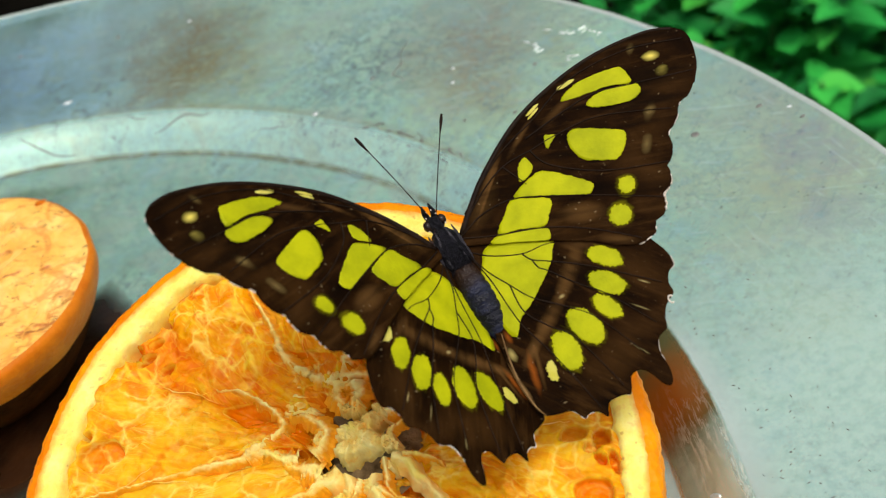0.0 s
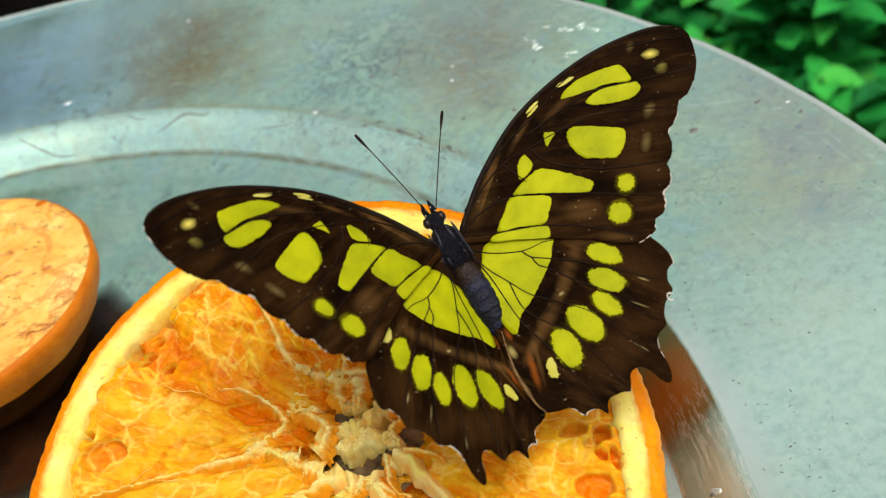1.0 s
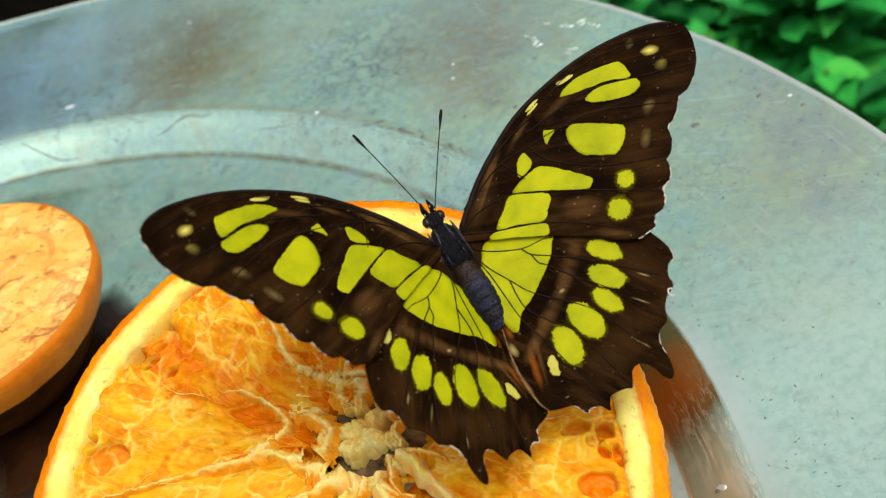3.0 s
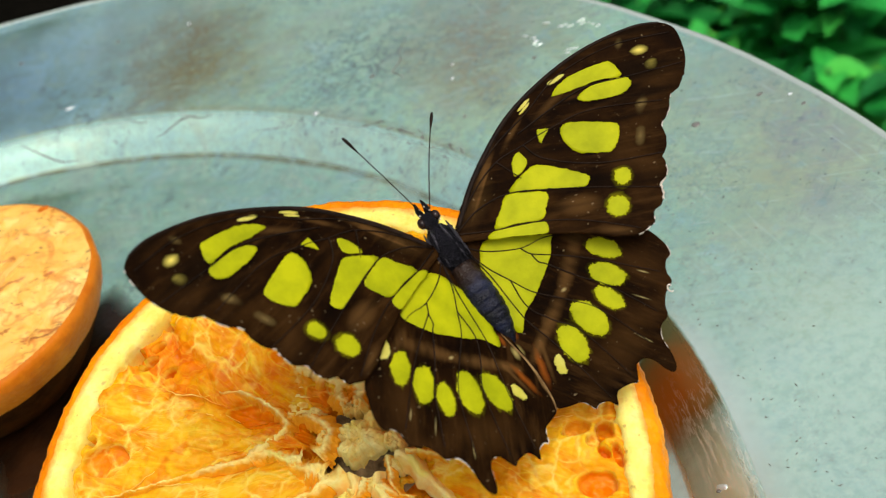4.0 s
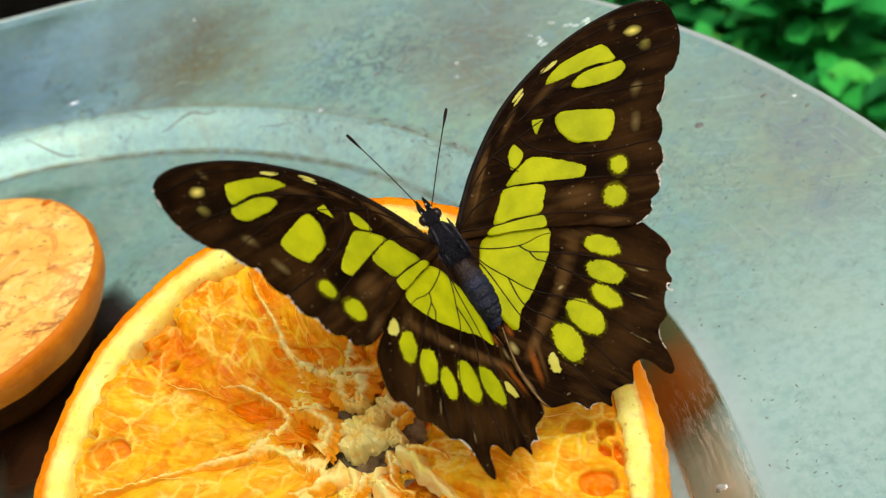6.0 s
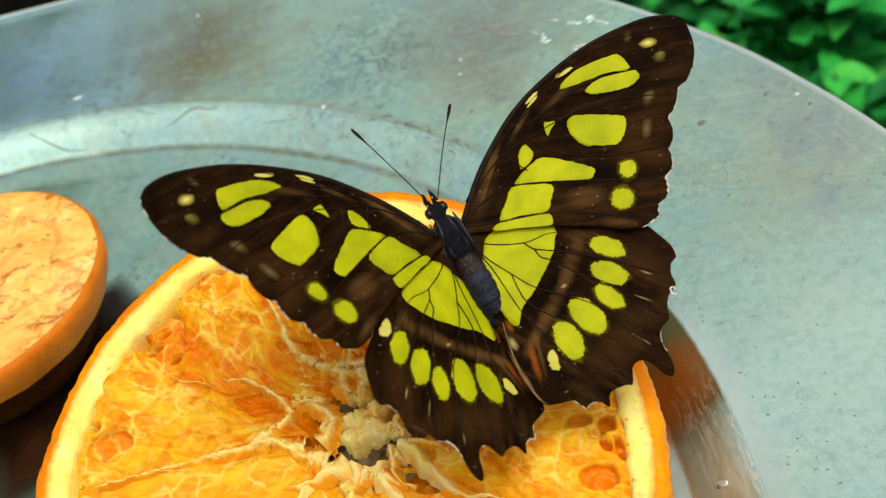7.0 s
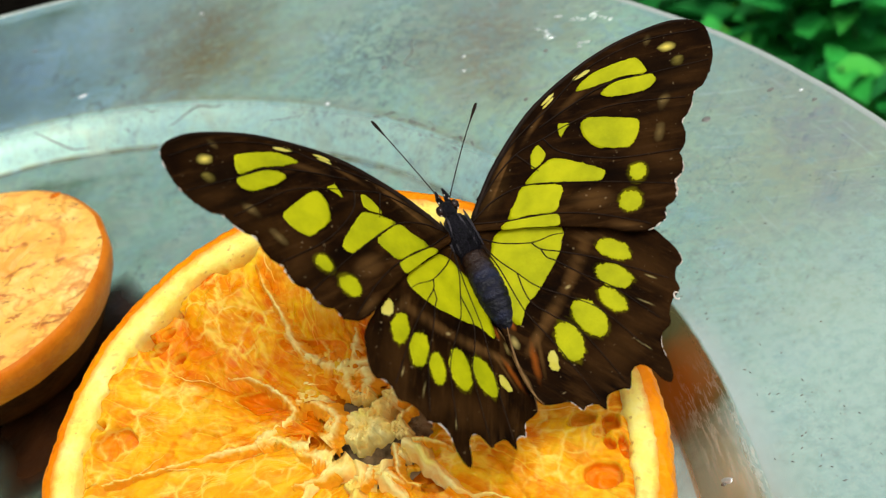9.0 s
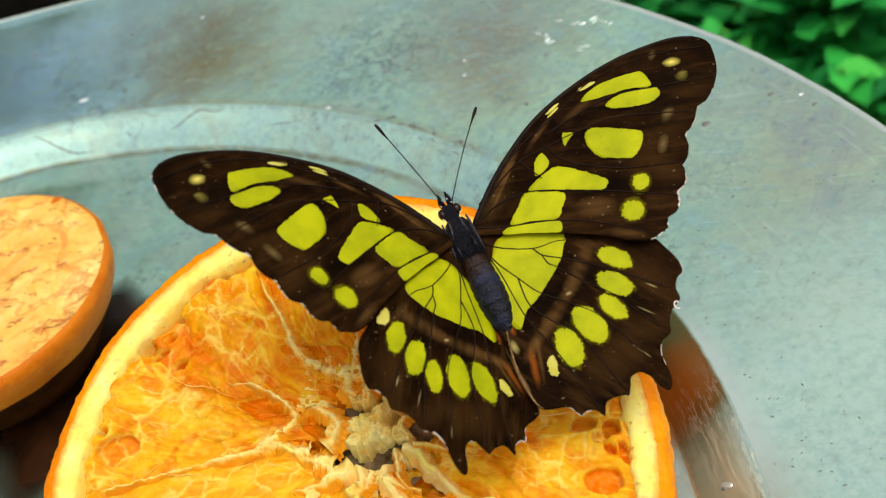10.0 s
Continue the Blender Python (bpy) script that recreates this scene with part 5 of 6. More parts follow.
def butterfly():
    b = holder("butterfly", pose(0.105, 0.006, 0.838), "dark brown butterfly with yellow-green patches, wings spread, on the orange", "butterfly")
    wings, feelers = {}, {}
    for side, nm in ((1, "right"), (-1, "left")):
        for fore in (True, False):
            wings[side, fore] = wing("forewing" if fore else "hindwing", side, fore, b)
    mm = 0.001
    # thorax
    bm = bmesh.new()
    blob(bm, (0, 0.3 * mm, -0.3 * mm), (2.15 * mm, 3.9 * mm, 1.9 * mm), 0, 0.07, 4, 4, 2)
    part("thorax", bm, M_BODY, b, "dark bluish hairy thorax")
    for sx, x0, x1 in ((-1, -0.75, -1.25), (1, 0.75, 1.25), (-1, -1.75, -2.0), (1, 1.75, 2.0)):
        bm = bmesh.new()
        tube(bm, [Vector((x0 + (x1 - x0) * q, 3.4 - 5.6 * q, 1.62 * math.sqrt(max(0, 1 - ((0.6 - 2.8 * q + 0.0) / 4.2) ** 2 - (x1 / 2.4) ** 2 * 0.8)) - 0.25)) * mm for q in (0, 0.2, 0.4, 0.6, 0.8, 1)], [0.08 * mm, 0.2 * mm, 0.24 * mm, 0.22 * mm, 0.16 * mm, 0.05 * mm], 6)
        part("stripe", bm, M_STRIPE, b, "faint grey stripe on the thorax")
    # abdomen in rings
    bm = bmesh.new()
    prof = []
    for i in range(121):
        s = i / 120
        ringed = (s * 8.2) % 1.0
        r = (1.50 + 0.72 * math.sin(math.pi * min(1, 0.08 + s * 0.92))) * math.sqrt(max(0.0004, 1 - max(0, (s - 0.48) / 0.52) ** 2.2)) * (1 - 0.055 * math.exp(-(min(ringed, 1 - ringed) / 0.13) ** 2))
        prof.append((s, max(r, 0.05)))
    rings = []
    for s, r in prof:
        y, zc = -2.6 - 12.2 * s, -0.3 - 1.0 * s * s
        rings.append([bm.verts.new((r * math.cos(a) * mm, y * mm, (zc + 0.92 * r * math.sin(a)) * mm)) for a in (2 * math.pi * k / 28 for k in range(28))])
    for p, q in zip(rings, rings[1:]):
        for k in range(28):
            bm.faces.new((p[k], p[(k + 1) % 28], q[(k + 1) % 28], q[k]))
    bm.faces.new(rings[0])
    bm.faces.new(rings[-1])
    part("abdomen", bm, M_ABDOMEN, b, "ringed slate-black abdomen")
    # head with eyes, palps, antennae
    bm = bmesh.new()
    blob(bm, (0, 4.6 * mm, 0.3 * mm), (1.15 * mm, 1.3 * mm, 1.1 * mm), 0, 0.12, 4, 3, 5)
    head = part("head", bm, M_BODY, b, "small dark head")
    for sx in (-1, 1):
        bm = bmesh.new()
        blob(bm, (sx * 1.05 * mm, 4.8 * mm, 0.5 * mm), (0.62 * mm, 0.78 * mm, 0.75 * mm), 0, 0.0, 1, 3)
        part("eye", bm, M_EYE, head, "glossy dark brown eye")
        bm = bmesh.new()
        tube(bm, [Vector((sx * 0.4, 5.4, 0.3)) * mm, Vector((sx * 0.6, 6.5, 0.6)) * mm, Vector((sx * 0.5, 7.5, 1.2)) * mm], [0.45 * mm, 0.4 * mm, 0.12 * mm], 8)
        part("palp", bm, M_BODY, head)
        bm = bmesh.new()
        tip = Vector((8.1, 16.2, 4.6)) if sx > 0 else Vector((-3.6, 19.3, 4.6))
        foot = Vector((0.75, 5.6, 1.1)) if sx > 0 else Vector((-0.35, 5.9, 1.1))
        line = [(tip - foot) * (k / 24) * mm for k in range(25)]
        line = [p + Vector((0, 0, 0.9 * mm * math.sin(math.pi * k / 24))) for k, p in enumerate(line)]
        tube(bm, line, [(0.075 + 0.15 * max(0, min(1, (k - 19) / 3)) * (1 if k < 24 else 0.6)) * mm for k in range(25)], 7)
        feelers[sx] = part("antenna", bm, M_VEIN, head, "thin black clubbed antenna")
        feelers[sx].location = foot * mm
        for fx, fy, fz in ((0.75, 5.7, 1.15), (0.40, 6.5, 1.0), (1.25, 3.9, 1.0)):
            bm = bmesh.new()
            blob(bm, (sx * fx * mm, fy * mm, fz * mm), (0.11 * mm, 0.14 * mm, 0.10 * mm), 0, 0.2, 2, 2, fy)
            part("fleck", bm, M_FRINGE, head, "tiny white scale fleck")
        for y0, dx, dy in ((1.8, 2.0, 3.0), (-0.2, 3.0, -1.0)):
            bm = bmesh.new()
            tube(bm, [Vector(p) * mm for p in ((sx * 0.8, y0, -1.2), (sx * (1.2 + dx * 0.5), y0 + dy * 0.5, -3.5), (sx * (0.8 + dx * 0.8), y0 + dy, -12.5))], [0.28 * mm, 0.22 * mm, 0.14 * mm], 6)
            part("leg", bm, M_VEIN, b)
    # short hairs on the thorax and wing roots
    rnd = random.Random(3)
    bm = bmesh.new()
    for i in range(260):
        a, y = rnd.uniform(0.1, math.pi - 0.1), rnd.uniform(-3.6, 3.4)
        r = 2.0 * math.sqrt(max(0.05, 1 - (y / 4.2) ** 2))
        p = Vector((r * math.cos(a), y, r * 0.88 * math.sin(a) - 0.3))
        d = Vector((math.cos(a) * 0.6, -0.9 + rnd.uniform(-0.3, 0.3), 0.35 * math.sin(a))) * rnd.uniform(0.5, 1.0)
        tube(bm, [p * mm, (p + d * 0.5) * mm, (p + d) * mm], [0.05 * mm, 0.04 * mm, 0.012 * mm], 3)
    tagged(part("hair", bm, M_BODY, b, "short dark hairs"), kind="stuff")
    return b, wings, feelers


# ---- shrubs beyond the plate ----
def leaf(bm, at, along, up, L, W, rnd):
    """A pointed leaf, folded a little along its midrib."""
    d = along.normalized()
    s = d.cross(up).normalized()
    u = s.cross(d)
    droop = rnd.uniform(0.1, 0.5)
    rows = []
    for f, w in ((0, 0.05), (0.1, 0.45), (0.22, 0.82), (0.38, 1.0), (0.55, 0.93), (0.72, 0.68), (0.87, 0.34), (1.0, 0.03)):
        c = at + d * (L * f) - u * (L * droop * f * f)
        hw = W * 0.5 * w
        rows.append([bm.verts.new(c - s * hw + u * hw * 0.35), bm.verts.new(c), bm.verts.new(c + s * hw + u * hw * 0.35)])
    for p, q in zip(rows, rows[1:]):
        bm.faces.new((p[0], p[1], q[1], q[0]))
        bm.faces.new((p[1], p[2], q[2], q[1]))


def shrub(x, y, height, spread, shoots, seed):
    rnd = random.Random(seed)
    sh = holder("shrub", pose(x, y, 0), "dense leafy green shrub growing beyond the plate", "shrub", "shrubs behind the plate")
    stems, leaves = bmesh.new(), bmesh.new()
    for i in range(shoots):
        a, r = rnd.uniform(0, 2 * math.pi), spread * math.sqrt(rnd.random())
        top = Vector((r * math.cos(a), r * math.sin(a), height * rnd.uniform(0.62, 1.0) * (1 - 0.25 * (r / spread) ** 2)))
        root = Vector((top.x * 0.3, top.y * 0.3, -0.03))
        mid = root.lerp(top, 0.55) + Vector((rnd.uniform(-0.03, 0.03), rnd.uniform(-0.03, 0.03), 0.04))
        line = spline([root, mid, top], 8)
        tube(stems, line, [0.006 - 0.0042 * k / (len(line) - 1) for k in range(len(line))], 5)
        turn = rnd.uniform(0, 6)
        for k in range(15):
            s = 1 - k * 0.045
            p = line[min(len(line) - 1, int(s * (len(line) - 1)))]
            for h in range(2):
                b = turn + k * 1.57 + h * math.pi
                d = Vector((math.cos(b), math.sin(b), 0.35 + 0.35 * (s - 0.5)))
                L = rnd.uniform(0.028, 0.062) * (0.6 + 0.5 * min(1, k / 3))
                leaf(leaves, p + Vector((rnd.uniform(-.01, .01), rnd.uniform(-.01, .01), rnd.uniform(-.012, .012))), d + Vector((0, 0, rnd.uniform(-0.6, 0.4))), Vector((rnd.uniform(-0.6, 0.6), rnd.uniform(-0.6, 0.6), 1)), L, L * rnd.uniform(0.5, 0.8), rnd)
    part("stem", stems, M_STEM, sh)
    part("crown", leaves, M_LEAF, sh, "pointed mid-green leaves")


M_UNDERSHADE = mat_plain("shaded_peel", (0.012, 0.003, 0.0006), (0.07, 0.018, 0.003), 120, 0.85, 0.5, 0.001, 0.0, 0.02)
M_DEEP = mat_plain("deep_flesh", (0.55, 0.11, 0.001), (0.80, 0.24, 0.003), 300, 0.35, 0.6, 0.001, 0.0, 0.3)
M_GAP_SHADE = mat_gap_shade()
M_SKIN = mat_plain("brown_skin", (0.045, 0.026, 0.010), (0.34, 0.24, 0.12), 260, 0.8, 0.6, 0.0008, 0.0, 0.08)
ground()
unseen_ring()
stand()
plate()
orange()
dried_half()
shade_sheet()
BUTTERFLY, WINGS, FEELERS = butterfly()
for i, (x, y, h, r, n) in enumerate(((0.55, 0.75, 0.52, 0.28, 120), (0.95, 0.55, 0.55, 0.30, 130), (0.85, 1.05, 0.62, 0.35, 150), (1.35, 0.85, 0.66, 0.35, 130), (1.2, 1.5, 0.8, 0.45, 150))):
    shrub(x, y, h, r, n, 20 + i)

# seconds; butterfly: place in metres and turn in degrees; then flap, sweep and twist in degrees of
# the right forewing, right hindwing, left forewing, left hindwing
BEATS = [
    (0.0, 0.10554, 0.00620, 0.83764, 28.09, -8.77, 14.11, 8.5, 3.6, -0.5, 8.5, -0.7, -2.5, 45.1, 8.9, 0.4, 45.2, 1.1, 1.0),
    (0.5, 0.10564, 0.00601, 0.83787, 29.78, -9.05, 13.23, 7.3, 3.7, -0.8, 7.5, -0.3, -2.8, 43.7, 8.8, 0.0, 43.5, 1.2, 0.1),
    (1.0, 0.10558, 0.00620, 0.83768, 29.79, -9.33, 13.52, 7.5, 3.5, -0.9, 7.6, -0.6, -2.9, 44.2, 9.1, -0.3, 44.2, 1.3, 0.4),
    (1.5, 0.10569, 0.00612, 0.83766, 29.43, -9.29, 13.41, 7.5, 3.6, -1.0, 7.7, -0.4, -3.5, 43.4, 8.5, -0.3, 43.4, 0.9, 0.4),
    (2.0, 0.10552, 0.00596, 0.83788, 29.47, -9.16, 13.65, 6.9, 3.7, 0.3, 7.0, -0.7, -3.6, 43.0, 8.5, -0.5, 43.1, 1.0, 0.5),
    (2.5, 0.10559, 0.00622, 0.83773, 29.37, -9.80, 13.39, 7.2, 2.7, -3.4, 7.5, -0.7, -2.2, 43.6, 8.4, -0.1, 43.6, 1.0, 0.7),
    (2.7, 0.10558, 0.00624, 0.83771, 29.31, -9.77, 13.44, 7.5, 2.8, -3.3, 7.8, -0.7, -2.4, 43.9, 8.4, -0.0, 43.9, 1.0, 0.7),
    (3.8, 0.10557, 0.00625, 0.83769, 29.25, -9.73, 13.50, 7.8, 2.8, -3.2, 8.1, -0.7, -2.5, 44.1, 8.5, 0.1, 44.2, 1.0, 0.8),
    (3.9, 0.10529, 0.00502, 0.83867, 33.49, -11.22, 15.26, 2.9, 3.7, -5.3, 3.0, 0.7, 4.2, 42.1, 10.8, -1.9, 41.9, 2.5, -1.8),
    (4.0, 0.10532, 0.00482, 0.83889, 34.34, -11.62, 14.91, 0.1, 3.6, -6.4, 0.2, 1.0, 5.8, 39.5, 10.7, -2.8, 39.4, 2.4, -2.3),
    (4.1, 0.10522, 0.00499, 0.83871, 33.74, -11.42, 15.23, 2.0, 4.0, -5.1, 2.0, 0.6, 3.3, 41.5, 10.9, -2.0, 41.4, 2.3, -1.7),
    (4.2, 0.10514, 0.00511, 0.83858, 33.36, -11.33, 15.36, 2.8, 4.3, -4.3, 2.7, 0.3, 1.2, 42.6, 11.0, -1.5, 42.4, 2.1, -1.3),
    (4.3, 0.10501, 0.00533, 0.83834, 32.54, -11.01, 15.87, 5.6, 4.8, -2.6, 5.6, -0.1, -1.8, 45.6, 11.4, -0.4, 45.5, 2.0, -0.7),
    (4.4, 0.10491, 0.00550, 0.83816, 31.95, -10.80, 16.18, 7.4, 5.2, -1.4, 7.3, -0.5, -4.2, 47.5, 11.6, 0.3, 47.5, 1.9, -0.1),
    (4.5, 0.10486, 0.00554, 0.83814, 31.94, -10.91, 15.99, 6.6, 5.4, -1.1, 6.4, -0.6, -5.5, 47.0, 11.5, 0.4, 46.9, 1.6, 0.1),
    (4.6, 0.10490, 0.00546, 0.83828, 32.31, -11.00, 15.49, 4.8, 5.5, -2.2, 4.7, -0.3, -3.8, 44.8, 11.5, -0.2, 44.6, 1.3, -0.2),
    (4.7, 0.10493, 0.00538, 0.83842, 32.67, -11.08, 15.00, 3.1, 5.5, -3.4, 3.0, -0.0, -2.2, 42.6, 11.4, -0.8, 42.4, 1.1, -0.4),
    (4.8, 0.10497, 0.00528, 0.83858, 33.13, -11.21, 14.43, 1.0, 5.4, -4.7, 0.9, 0.3, -0.3, 40.1, 11.3, -1.5, 39.8, 0.9, -0.6),
    (4.9, 0.10502, 0.00517, 0.83876, 33.62, -11.34, 13.82, -1.3, 5.4, -6.0, -1.3, 0.7, 1.7, 37.3, 11.2, -2.2, 37.1, 0.6, -0.9),
    (5.0, 0.10505, 0.00509, 0.83890, 34.01, -11.42, 13.31, -3.1, 5.4, -7.2, -3.1, 1.0, 3.4, 35.1, 11.2, -2.8, 34.8, 0.4, -1.1),
    (5.1, 0.10496, 0.00541, 0.83853, 33.21, -10.58, 14.53, 2.8, 5.7, -5.3, 3.0, 0.5, 1.1, 40.5, 12.2, -1.3, 40.3, 1.1, -0.5),
    (5.2, 0.10492, 0.00561, 0.83833, 33.01, -10.03, 15.24, 6.2, 5.9, -4.3, 6.5, 0.2, -0.1, 43.3, 12.9, -0.7, 43.2, 1.7, -0.1),
    (5.3, 0.10487, 0.00584, 0.83808, 32.70, -9.41, 16.05, 10.2, 6.1, -3.2, 10.5, -0.1, -1.5, 46.7, 13.7, 0.2, 46.7, 2.4, 0.3),
    (5.4, 0.10478, 0.00615, 0.83774, 32.03, -8.58, 17.17, 15.8, 6.4, -1.4, 16.3, -0.6, -3.7, 51.7, 14.6, 1.5, 51.8, 3.1, 0.9),
    (5.5, 0.10479, 0.00626, 0.83764, 32.26, -8.24, 17.53, 17.4, 6.4, -1.1, 17.9, -0.6, -4.0, 52.7, 15.1, 1.7, 52.9, 3.6, 0.9),
    (5.6, 0.10480, 0.00622, 0.83769, 32.43, -8.34, 17.38, 16.6, 6.4, -1.4, 17.1, -0.6, -3.7, 51.9, 15.0, 1.4, 52.1, 3.5, 0.8),
    (5.7, 0.10485, 0.00614, 0.83780, 32.82, -8.57, 17.04, 14.8, 6.2, -2.1, 15.3, -0.4, -2.8, 50.2, 14.7, 0.9, 50.3, 3.4, 0.6),
    (6.8, 0.10516, 0.00575, 0.83805, 30.33, -9.68, 13.59, 7.4, 5.9, -3.0, 7.2, -1.2, -5.8, 49.1, 12.9, 2.4, 48.6, 1.7, 2.1),
    (6.9, 0.10523, 0.00560, 0.83823, 31.00, -10.04, 13.02, 4.4, 5.7, -4.1, 4.2, -0.9, -4.4, 46.1, 12.5, 1.5, 45.6, 1.4, 1.7),
    (7.0, 0.10524, 0.00557, 0.83828, 31.17, -10.13, 12.87, 3.6, 5.6, -4.4, 3.4, -0.8, -4.0, 45.4, 12.4, 1.3, 44.8, 1.4, 1.6),
    (7.1, 0.10531, 0.00558, 0.83837, 31.77, -10.23, 12.40, 1.5, 5.5, -5.4, 1.2, -0.5, -2.6, 43.1, 12.1, 0.5, 42.5, 1.2, 1.2),
    (7.2, 0.10535, 0.00566, 0.83839, 32.11, -10.19, 12.14, 0.5, 5.5, -6.0, 0.3, -0.4, -1.6, 41.9, 12.0, 0.1, 41.4, 1.1, 1.0),
    (7.3, 0.10539, 0.00573, 0.83841, 32.42, -10.13, 11.91, -0.3, 5.4, -6.4, -0.5, -0.2, -0.7, 40.8, 11.9, -0.4, 40.4, 1.0, 0.8),
    (7.4, 0.10539, 0.00587, 0.83834, 32.42, -9.92, 11.93, 0.2, 5.5, -6.4, -0.0, -0.2, -0.5, 41.1, 11.9, -0.4, 40.7, 1.0, 0.9),
    (7.5, 0.10539, 0.00603, 0.83825, 32.37, -9.67, 12.01, 0.9, 5.6, -6.3, 0.8, -0.2, -0.3, 41.7, 12.0, -0.4, 41.4, 1.1, 0.9),
    (7.6, 0.10538, 0.00625, 0.83791, 30.09, -9.07, 12.29, 4.9, 6.0, -4.2, 4.8, -0.5, -1.4, 45.7, 12.1, 1.0, 45.3, 1.0, 1.7),
    (7.7, 0.10538, 0.00643, 0.83761, 27.99, -8.55, 12.40, 8.1, 6.3, -2.4, 8.1, -0.8, -2.2, 49.0, 12.1, 2.2, 48.5, 0.8, 2.4),
    (7.8, 0.10543, 0.00652, 0.83743, 26.33, -8.27, 12.14, 9.4, 6.5, -1.4, 9.3, -0.9, -2.1, 50.3, 11.8, 2.8, 49.8, 0.4, 2.9),
    (7.9, 0.10552, 0.00654, 0.83735, 25.03, -8.20, 11.57, 9.0, 6.5, -1.0, 8.9, -0.8, -1.2, 50.1, 11.3, 3.0, 49.5, -0.0, 3.1),
    (8.0, 0.10562, 0.00653, 0.83730, 23.83, -8.20, 10.93, 8.2, 6.6, -0.8, 8.1, -0.6, -0.1, 49.4, 10.7, 3.0, 48.6, -0.5, 3.2),
    (8.1, 0.10570, 0.00648, 0.83740, 24.05, -8.30, 10.51, 6.1, 6.4, -1.5, 6.0, -0.5, 0.3, 47.4, 10.5, 2.5, 46.7, -0.6, 3.1),
    (8.2, 0.10576, 0.00648, 0.83743, 24.06, -8.27, 10.27, 5.1, 6.3, -1.9, 5.0, -0.5, 0.3, 46.3, 10.5, 2.3, 45.7, -0.7, 3.1),
    (8.3, 0.10584, 0.00644, 0.83753, 24.27, -8.36, 9.86, 3.1, 6.1, -2.6, 3.0, -0.3, 0.7, 44.4, 10.3, 1.8, 43.7, -0.8, 3.0),
    (8.4, 0.10588, 0.00645, 0.83754, 24.18, -8.28, 9.68, 2.5, 6.0, -2.8, 2.4, -0.3, 0.6, 43.7, 10.3, 1.7, 43.1, -0.8, 3.0),
    (8.5, 0.10593, 0.00648, 0.83753, 24.03, -8.17, 9.56, 2.1, 5.9, -2.9, 2.1, -0.4, 0.2, 43.4, 10.3, 1.7, 42.8, -0.7, 3.1),
    (8.6, 0.10590, 0.00651, 0.83747, 23.86, -7.91, 9.81, 4.7, 6.0, -2.2, 4.7, -0.6, -0.4, 46.0, 10.6, 2.3, 45.5, -0.5, 3.4),
    (8.7, 0.10590, 0.00650, 0.83746, 23.90, -7.76, 9.88, 6.3, 6.0, -1.8, 6.3, -0.7, -0.5, 47.7, 10.7, 2.6, 47.3, -0.3, 3.6),
    (8.8, 0.10590, 0.00647, 0.83747, 24.00, -7.65, 9.90, 7.6, 5.9, -1.6, 7.7, -0.8, -0.6, 49.1, 10.8, 2.9, 48.7, -0.2, 3.7),
    (8.9, 0.10593, 0.00639, 0.83754, 24.34, -7.67, 9.74, 7.8, 5.8, -1.7, 7.9, -0.8, -0.2, 49.5, 10.8, 2.9, 49.1, -0.1, 3.6),
    (9.0, 0.10597, 0.00629, 0.83764, 24.78, -7.74, 9.50, 7.6, 5.6, -2.1, 7.7, -0.7, 0.5, 49.5, 10.7, 2.7, 49.1, -0.1, 3.5),
    (9.1, 0.10606, 0.00629, 0.83772, 25.57, -7.82, 8.94, 4.9, 5.5, -3.0, 5.0, -0.3, 1.5, 46.2, 10.5, 1.8, 45.8, -0.2, 3.1),
    (9.2, 0.10611, 0.00636, 0.83770, 26.00, -7.71, 8.67, 3.9, 5.5, -3.4, 3.9, -0.1, 1.8, 44.5, 10.5, 1.4, 44.0, -0.2, 3.0),
    (9.3, 0.10620, 0.00637, 0.83776, 26.72, -7.74, 8.16, 1.5, 5.4, -4.3, 1.5, 0.2, 2.8, 41.5, 10.4, 0.5, 41.0, -0.3, 2.7),
    (9.4, 0.10625, 0.00645, 0.83772, 27.08, -7.59, 7.95, 0.7, 5.4, -4.5, 0.7, 0.3, 3.0, 40.1, 10.5, 0.1, 39.6, -0.3, 2.6),
    (9.5, 0.10629, 0.00654, 0.83767, 27.39, -7.41, 7.77, 0.2, 5.5, -4.6, 0.1, 0.5, 3.1, 38.9, 10.6, -0.2, 38.3, -0.2, 2.5),
    (9.6, 0.10625, 0.00657, 0.83765, 26.75, -7.34, 8.01, 1.5, 5.6, -4.0, 1.5, 0.3, 2.3, 40.7, 10.5, 0.3, 40.2, -0.2, 2.7),
    (9.7, 0.10619, 0.00662, 0.83759, 25.98, -7.20, 8.35, 3.4, 5.8, -3.2, 3.4, -0.0, 1.2, 43.0, 10.5, 0.9, 42.6, -0.2, 3.0),
    (9.8, 0.10619, 0.00656, 0.83768, 25.74, -7.33, 8.27, 3.0, 5.7, -3.3, 2.9, -0.1, 1.2, 43.1, 10.2, 0.9, 42.7, -0.4, 3.0),
    (9.9, 0.10616, 0.00656, 0.83769, 25.22, -7.32, 8.42, 3.9, 5.8, -2.9, 3.8, -0.2, 0.7, 44.4, 10.1, 1.2, 44.0, -0.5, 3.2),
    (10.0, 0.10616, 0.00651, 0.83776, 24.92, -7.42, 8.39, 3.7, 5.8, -2.8, 3.6, -0.3, 0.6, 44.7, 9.8, 1.2, 44.4, -0.6, 3.2),
]


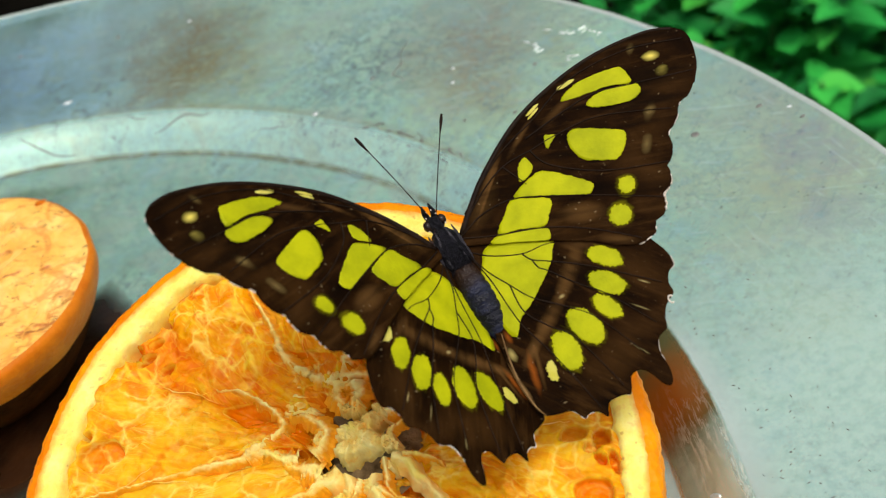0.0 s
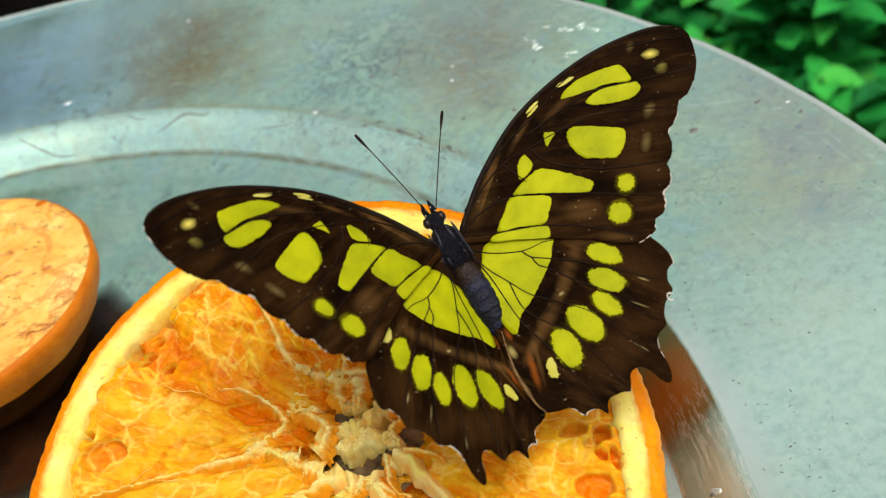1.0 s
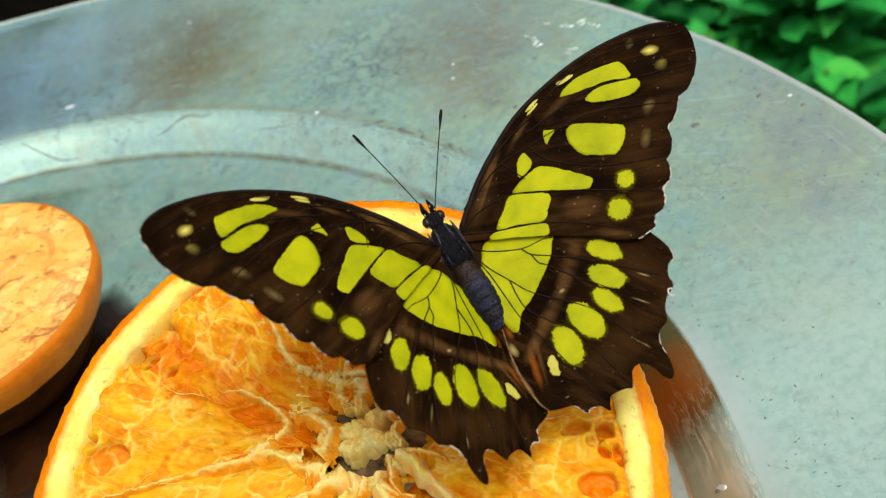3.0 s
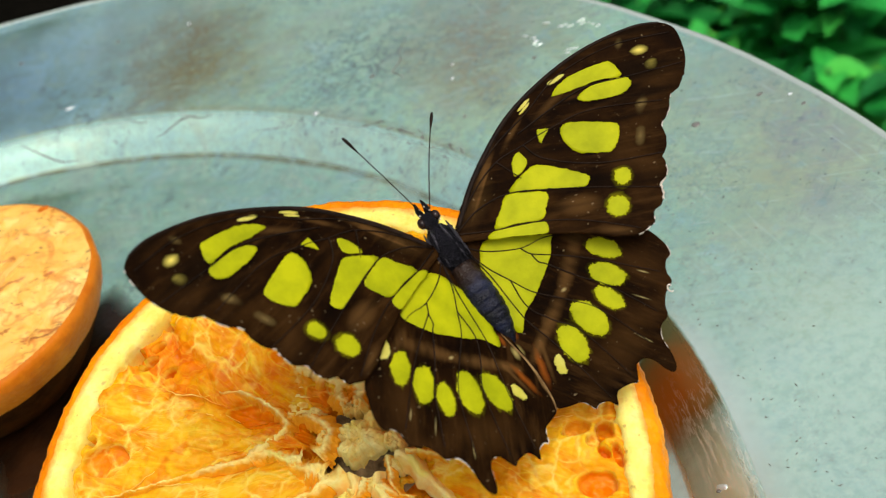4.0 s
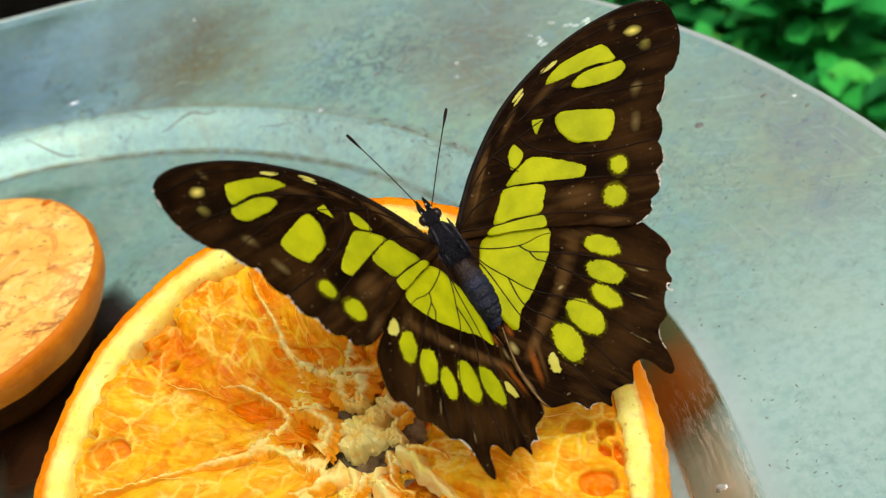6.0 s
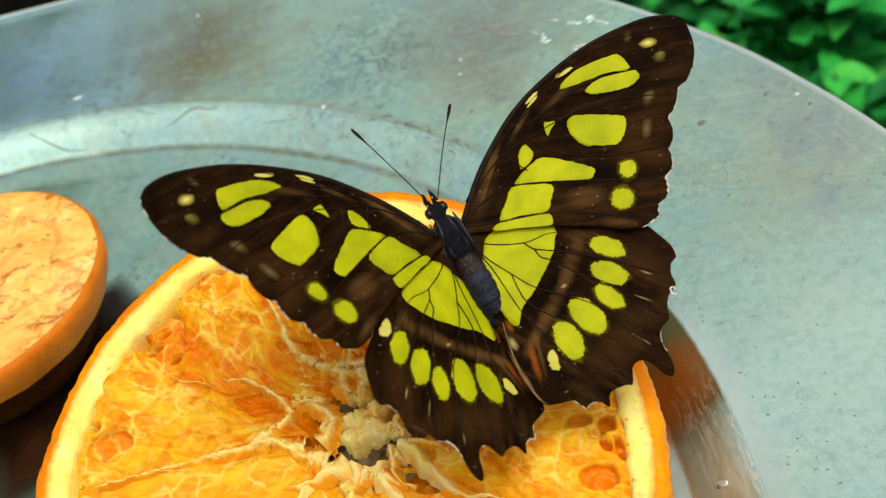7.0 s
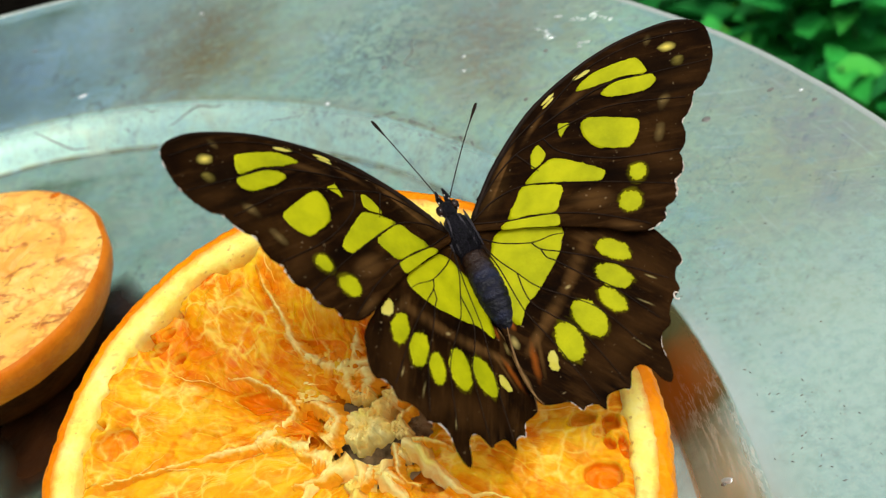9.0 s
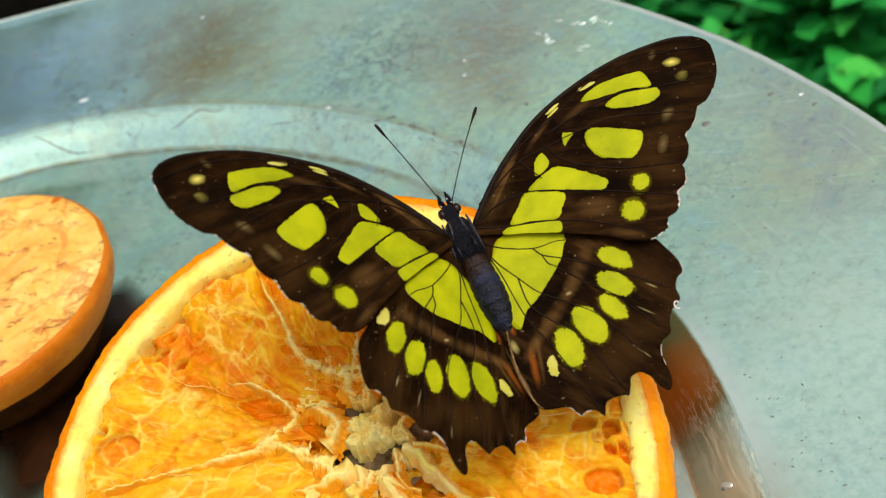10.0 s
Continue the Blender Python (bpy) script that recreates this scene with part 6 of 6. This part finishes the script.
# seconds; tilt and turn of each antenna in degrees
ANT_L = [(0, 8, 0), (2.5, 8, -1.2), (3.8, 9, -0.5), (4.2, 8, -0.7), (4.5, 4.6, 0.7), (4.6, -32, 2), (4.8, -70, 6), (4.9, -32, 8), (5.0, 6.9, 8.4), (5.3, 4, 1.5), (5.6, 5, -0.3), (6.8, 10, 3), (7.4, 8, 2.6), (8.0, 8, 1.7), (8.6, 4, 1.2), (9.2, 11, 1.1), (10, 7.5, 1.5)]
ANT_R = [(0, 4, 0.3), (2.5, 7, -1.4), (3.8, -3.5, -1.7), (4.0, -17, -1.7), (4.5, -12.7, -3.2), (4.6, -36, -1), (4.8, -72, 6), (4.9, -52, 2), (5.0, -33.5, -3), (5.2, -15.3, -7.4), (5.4, -2, -7.9), (5.6, 4, -8.6), (6.8, -9.8, -4.7), (7.4, -11, -4.9), (8.0, -10.4, -9.9), (8.6, -11, -9.4), (9.2, 8, -10), (10, 1.1, -7.5)]


def motions():
    walk(BUTTERFLY, [(r[0], pose(*r[1:7])) for r in BEATS])
    for j, (side, fore) in enumerate(((1, True), (1, False), (-1, True), (-1, False))):
        rows = []
        for r in BEATS:
            flap, sweep, twist = (radians(a) for a in r[7 + 3 * j:10 + 3 * j])
            m = Matrix.Rotation(-flap * side, 4, "Y") @ Matrix.Rotation(sweep * side, 4, "Z") @ Matrix.Rotation(twist, 4, "X")
            rows.append((r[0], Matrix.Translation((0.00114 * side, 0.00126, 0.00063)) @ m))
        walk(WINGS[side, fore], rows)
    for side, foot, rows in ((-1, (-0.00035, 0.0059, 0.0011), ANT_L), (1, (0.00075, 0.0056, 0.0011), ANT_R)):
        walk(FEELERS[side], [(t, pose(*foot, rx, 0, rz)) for t, rx, rz in rows])


motions()
